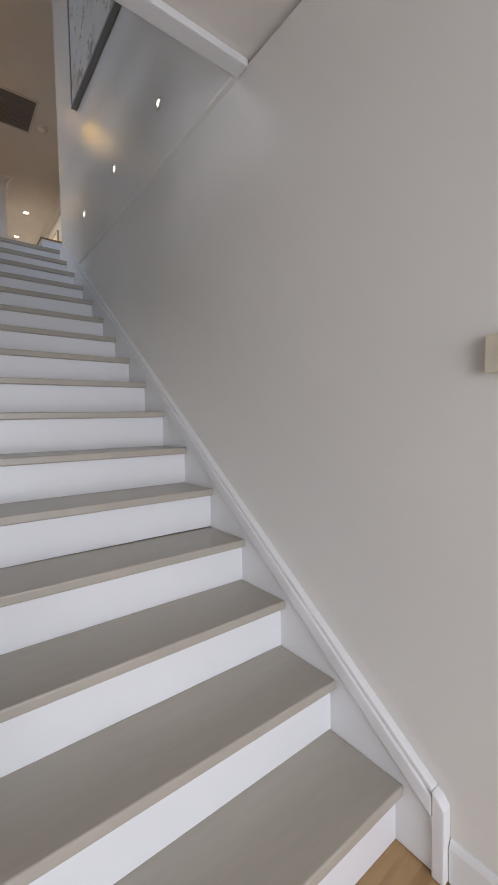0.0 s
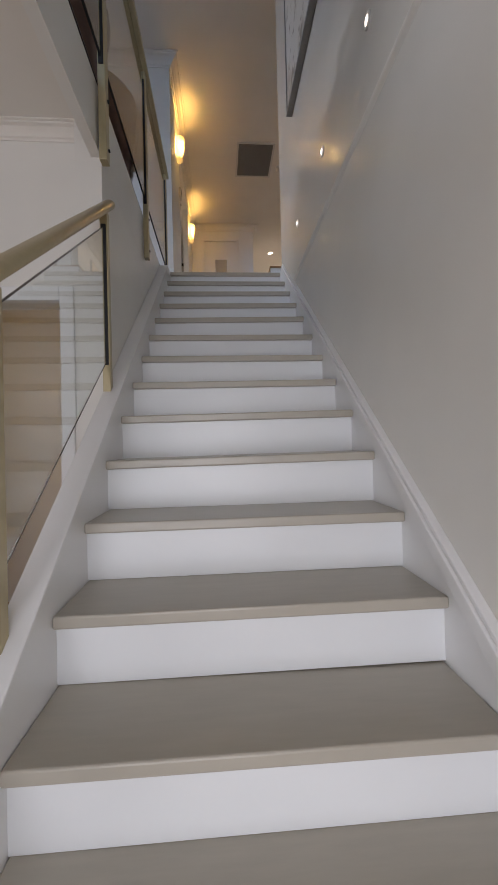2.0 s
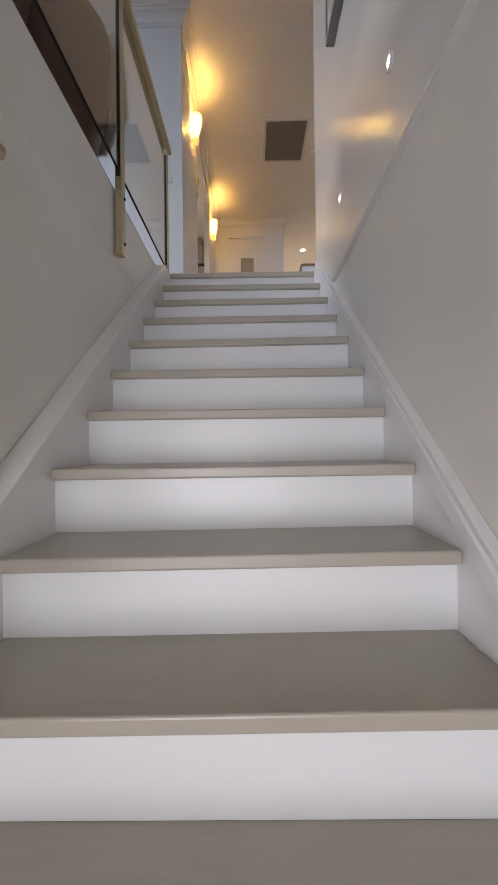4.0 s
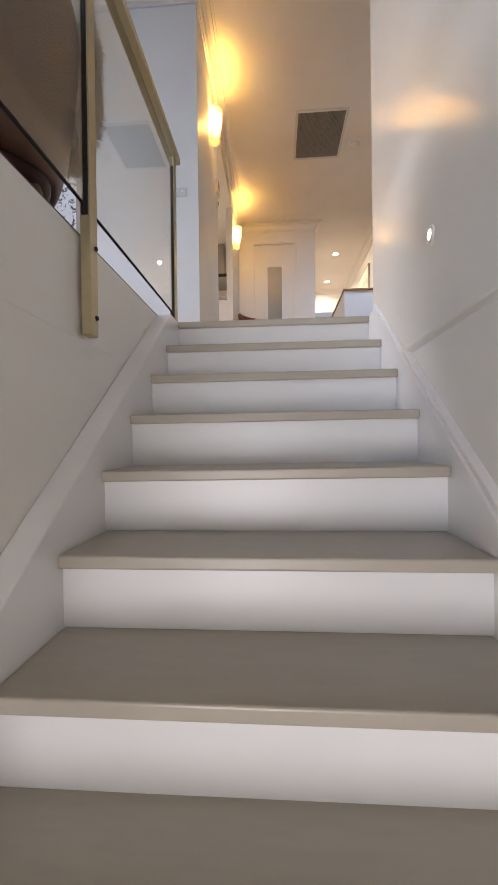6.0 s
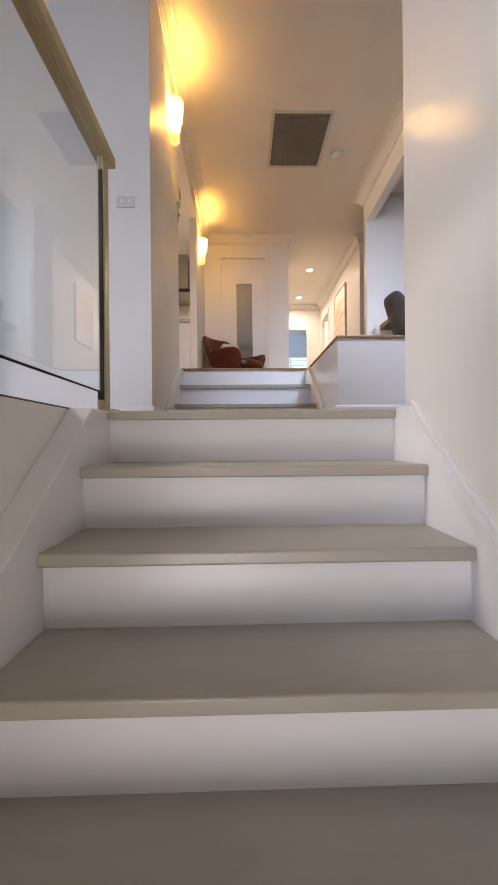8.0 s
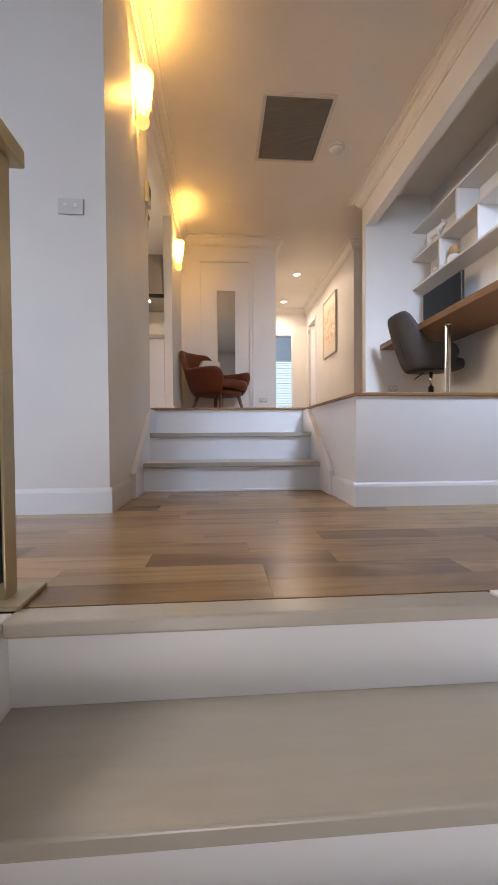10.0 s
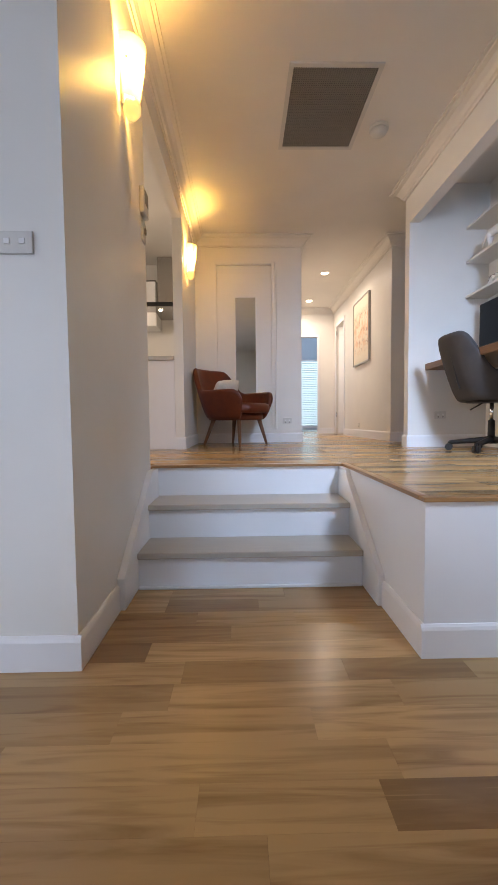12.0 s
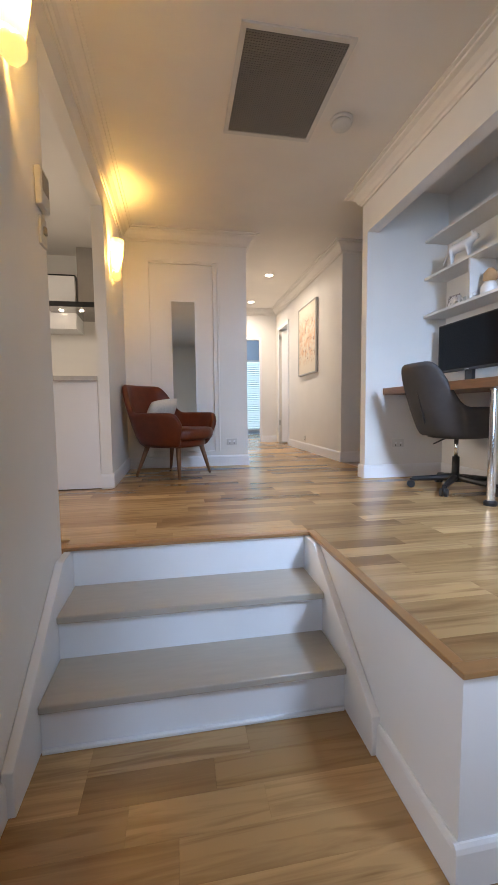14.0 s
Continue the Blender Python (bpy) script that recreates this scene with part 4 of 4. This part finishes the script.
for ch, dy, hh in LETTERS:
    cv = bpy.data.curves.new("letter", "FONT")
    cv.body, cv.size, cv.extrude, cv.bevel_depth = ch, 0.10, 0.012, 0.001
    tmp = bpy.data.objects.new("letter_curve", cv)
    mesh = bpy.data.meshes.new_from_object(tmp)
    bpy.data.objects.remove(tmp)
    mesh.materials.append(WHITE)
    lo = new("letter_block", mesh)
    lo.matrix_world = pose(2.71, 8.235 - dy, 5.0775, 90, 0, -90)
    tagged(lo, "white free-standing letter " + ch + " of the word Home", "letter", "letters on the shelf")
orn = thing("ornament", (2.77, 7.93, 5.077), "tan and white rounded ornament on the shelf", "ornament")
part("base", lathe([(0.001, 5.077), (0.05, 5.079), (0.062, 5.11), (0.058, 5.15), (0.035, 5.185), (0.001, 5.19)], 20, (2.77, 7.93)), WHITE, orn, smooth=True)
part("top", lathe([(0.03, 5.17), (0.05, 5.20), (0.045, 5.245), (0.02, 5.275), (0.001, 5.28)], 20, (2.77, 7.925)), plain("tan_ceramic", (0.55, 0.33, 0.16), 0.5, 0, 20, 0.8), orn, smooth=True)

oc = thing_at("office_chair", pose(2.55, 7.95, UPPER, 0, 0, -86), "grey suede swivel chair with a black star base", "office chair")
thick(part("shell", tub(0.285, 0.28, 0.42, 0.965, 0.64, 0.70, 0.22, 112, 30, 62, 32, 8, 3.2), SUEDE, oc, "grey suede bucket shell", smooth=True), 0.05)
part("seat", slab_round(0.235, 0.25, 0.42, 0.52, 0.035, (0, 0.03)), SUEDE, oc, "padded seat", smooth=True)
part("seat_underside", slab_round(0.18, 0.18, 0.405, 0.43), NYLON, oc, smooth=True)
part("seam", rod((0.0, -0.285, 0.52), (0.0, -0.372, 0.82), 0.006), NYLON, oc, "dark back seam")
part("gas_lift", rod((0, 0, 0.24), (0, 0, 0.42), 0.016), CHROME, oc, "steel gas column", smooth=True)
part("column_cover", rod((0, 0, 0.09), (0, 0, 0.26), 0.028, 0.026), NYLON, oc, smooth=True)
part("lever", rod((-0.03, -0.05, 0.41), (-0.13, -0.10, 0.35), 0.006), NYLON, oc)
part("hub", lathe([(0.001, 0.065), (0.045, 0.068), (0.045, 0.115), (0.03, 0.13), (0.001, 0.13)], 18), NYLON, oc, smooth=False)
for k in range(5):
    a = radians(72 * k + 18)
    ux, uy = math.cos(a), math.sin(a)
    part("base_arm", rod((0.03 * ux, 0.03 * uy, 0.10), (0.31 * ux, 0.31 * uy, 0.072), 0.027, 0.017, 10), NYLON, oc)
    cx, cy = 0.315 * ux, 0.315 * uy
    cas = part("castor", rod((cx, cy, 0.05), (cx, cy, 0.078), 0.010), NYLON, oc)
    for s in (-1, 1):
        part("wheel", rod((cx - uy * 0.006 * s, cy + ux * 0.006 * s, 0.032), (cx - uy * 0.026 * s, cy + ux * 0.026 * s, 0.032), 0.032, 0.029, 16), NYLON, cas)

# ---- kitchen ----
be = thing("kitchen_bench", (-1.1, 8.9, UPPER), "white kitchen bench with a pale stone top", "kitchen bench")
part("panel", boxes((-2.2, -0.185, 8.655, 9.2, UPPER + 0.0, UPPER + 0.88)), TRIM, be)
part("worktop", boxes((-2.22, -0.183, 8.635, 9.24, UPPER + 0.88, UPPER + 0.92)), plain("pale_stone", (0.55, 0.53, 0.50), 0.25, 0, 25, 0.85), be, "pale stone worktop", bevel=0.003)
ho = thing("range_hood", (-0.6, 10.3, 5.3), "brushed steel chimney range hood with lit lamps", "range hood")
part("chimney", boxes((-0.66, -0.42, 10.28, 10.59, 5.47, CEIL_Z - 0.01)), STEEL, ho, bevel=0.002)
part("canopy", extrude([(10.02, 5.40), (10.02, 5.455), (10.59, 5.455), (10.59, 5.36)], "x", -0.95, -0.25), STEEL, ho, bevel=0.002)
part("glass_band", boxes((-0.955, -0.245, 10.01, 10.02, 5.40, 5.455)), NYLON, ho, "dark control strip")
for lx in (-0.82, -0.60):
    bm = lathe([(0.025, 0.0), (0.02, -0.004), (0.001, -0.005)], 14)
    bmesh.ops.rotate(bm, verts=bm.verts, cent=(0, 0, 0), matrix=Matrix.Rotation(math.atan2(0.04, -0.57) + math.pi, 3, "X"))
    bmesh.ops.translate(bm, verts=bm.verts, vec=(lx, 10.16, 5.387))
    part("lamp", bm, DLED, ho, "small lit hood lamp")
cb = thing("wall_cabinet", (-1.5, 10.4, 5.0), "glossy white kitchen wall cabinet", "wall cabinet")
part("body", boxes((-2.6, -0.68, 10.27, 10.595, 5.2, 5.80)), TRIM, cb)
part("door", boxes((-1.64, -0.685, 10.25, 10.268, 5.2, 5.80)), plain("gloss_white", (0.8, 0.8, 0.79), 0.08, 0, 20, 0.98), cb, bevel=0.002)
part("door", boxes((-2.6, -1.645, 10.25, 10.268, 5.2, 5.80)), plain("gloss_white_b", (0.8, 0.8, 0.79), 0.08, 0, 20, 0.98), cb, bevel=0.002)
part("edge_strip", boxes((-2.6, -0.68, 10.247, 10.595, 5.80, 5.815)), NYLON, cb, "dark top edge")
rb = thing("kitchen_counter", (-1.5, 10.3, UPPER), "white rear kitchen counter below the hood", "kitchen counter")
part("body", boxes((-3.1, -0.22, 10.0, 10.595, UPPER, UPPER + 0.88)), TRIM, rb)
part("worktop", boxes((-3.12, -0.215, 9.97, 10.595, UPPER + 0.88, UPPER + 0.92)), plain("counter_stone", (0.55, 0.53, 0.50), 0.25, 0, 25, 0.85), rb)

# ---- hall door and bedroom window ----
do = tagged(made("door_1", boxes((2.40, 2.44, 12.06, 12.64, UPPER + 0.01, 5.715)), TRIM, 0.002), "white flush door standing ajar off the hall", "", "", "structure")
do.matrix_world = Matrix.Translation((2.42, 12.64, 0)) @ Matrix.Rotation(radians(38), 4, "Z") @ Matrix.Translation((-2.42, -12.64, 0))
for hz in (3.95, 5.55):
    struct("door_hinge", boxes((2.362, 2.371, 12.60, 12.65, hz, hz + 0.09)), STEEL, "steel butt hinge", 0.002)
wi = tagged(made("window_1", boxes((1.2, 1.25, 15.5, 15.58, 3.70, 5.52), (2.70, 2.75, 15.5, 15.58, 3.70, 5.52), (1.25, 2.70, 15.5, 15.58, 5.47, 5.52), (1.25, 2.70, 15.5, 15.58, 3.70, 3.75), (1.95, 2.0, 15.52, 15.56, 3.75, 5.47)), WHITE, 0.004), "tall white-framed bedroom window with a venetian blind", "", "", "structure")
part("pane", boxes((1.25, 1.95, 15.535, 15.541, 3.75, 5.47)), GLASS, wi).visible_shadow = False
part("pane", boxes((2.0, 2.70, 15.535, 15.541, 3.75, 5.47)), GLASS, wi).visible_shadow = False
bl = thing("venetian_blind", (1.98, 15.47, 3.72), "white venetian blind lowered over the bedroom window", "blind")
part("head_rail", boxes((1.22, 2.73, 15.43, 15.49, 5.46, 5.51)), WHITE, bl)
slat = None
for k in range(36):
    z = 3.75 + 0.0475 * k
    if slat is None:
        slat = part("slat", moved(boxes((-0.745, 0.745, -0.024, 0.024, -0.0012, 0.0012)), Matrix.Rotation(radians(28), 4, "X")), WHITE, bl)
        base = slat.matrix_parent_inverse.copy()
        slat.location = (1.975, 15.46, z)
    else:
        s2 = slat.copy()
        scene.collection.objects.link(s2)
        s2.location = (1.975, 15.46, z)
part("bottom_rail", boxes((1.23, 2.72, 15.445, 15.475, 3.715, 3.735)), WHITE, bl)
for x in (1.5, 2.45):
    part("cord", rod((x, 15.432, 3.72), (x, 15.432, 5.47), 0.002, None, 6), WHITE, bl)
backdrop = struct("backdrop", boxes((-2.0, 6.0, 20.0, 20.02, 1.0, 9.0)), glow("daylight_beyond", (0.50, 0.78, 0.95), 3.0), "pale daylight beyond the bedroom window")
struct("window_sill", boxes((1.15, 2.80, 15.44, 15.5, 3.675, 3.70)), TRIM, "white window sill", 0.003)


# ---- floor boards ----
def board_mesh(length, width):
    l, w, c, t = length / 2 - 0.0001, width / 2 - 0.0001, 0.0003, 0.011
    vs = [(-l, -w, -t), (l, -w, -t), (l, w, -t), (-l, w, -t), (-l, -w, -c), (l, -w, -c), (l, w, -c), (-l, w, -c), (-l + c, -w + c, 0), (l - c, -w + c, 0), (l - c, w - c, 0), (-l + c, w - c, 0)]
    fs = [(0, 1, 5, 4), (1, 2, 6, 5), (2, 3, 7, 6), (3, 0, 4, 7), (4, 5, 9, 8), (5, 6, 10, 9), (6, 7, 11, 10), (7, 4, 8, 11), (8, 9, 10, 11)]
    mesh = bpy.data.meshes.new("board")
    mesh.from_pydata(vs, [], fs)
    mesh.materials.append(FLOORWOOD)
    return mesh


def lay(parent, rects, width, z, seed, meshes={}):
    """Boards along x in staggered rows over rectangles (x0, x1, y0, y1)."""
    rng = random.Random(seed)
    for x0, x1, y0, y1 in rects:
        rows = max(1, round((y1 - y0) / width))
        w = (y1 - y0) / rows
        for r in range(rows):
            x = x0
            first = True
            while x < x1 - 0.001:
                ln = rng.choice((0.42, 0.55, 0.7, 0.85, 1.0))
                if first:
                    ln = rng.choice((0.2, 0.35, 0.5, 0.62))
                first = False
                if x + ln > x1 - 0.15:
                    ln = x1 - x
                key = (round(ln, 3), round(w, 4))
                if key not in meshes:
                    meshes[key] = board_mesh(*key)
                b = new("board", meshes[key])
                b.location = (x + ln / 2, y0 + (r + 0.5) * w, z)
                b.parent = parent
                x += ln


lay(floor_landing, [(-1.5, 4.0, 4.952, 6.03), (-0.075, 1.10, 6.03, 6.64)], 0.118, LAND, 3)
lay(floor_upper, [(1.143, 2.9, 6.063, 7.202), (-0.09, 2.9, 7.202, 7.29), (-1.4, 2.9, 7.29, 8.60), (-0.09, 2.37, 8.60, 9.75)], 0.106, UPPER, 11)
far = bmesh.new()
rng = random.Random(21)
for r in range(40):
    ya = 9.75 + r * 0.14
    x = 1.24 if ya < 13 else 0.2
    xe = 2.37 if ya < 12.95 else 4.0
    while x < xe - 0.001:
        ln = min(rng.choice((0.5, 0.75, 0.9)), xe - x)
        box(far, x + 0.0006, x + ln - 0.0006, ya + 0.0006, ya + 0.1394, UPPER - 0.011, UPPER)
        x += ln
for r in range(10):
    ya = 7.3 + r * 0.14
    x = -3.0
    while x < -1.402:
        ln = min(0.75, -1.402 - x)
        box(far, x + 0.0006, x + ln - 0.0006, ya + 0.0006, ya + 0.1394, UPPER - 0.011, UPPER)
        x += ln
fb = part("far_boards", far, FLOORWOOD, floor_upper)
fb["kind"] = "stuff"
lay(floor_lower, [(-1.6, 1.06, -0.3, 3.0)], 0.20, -0.002, 31)
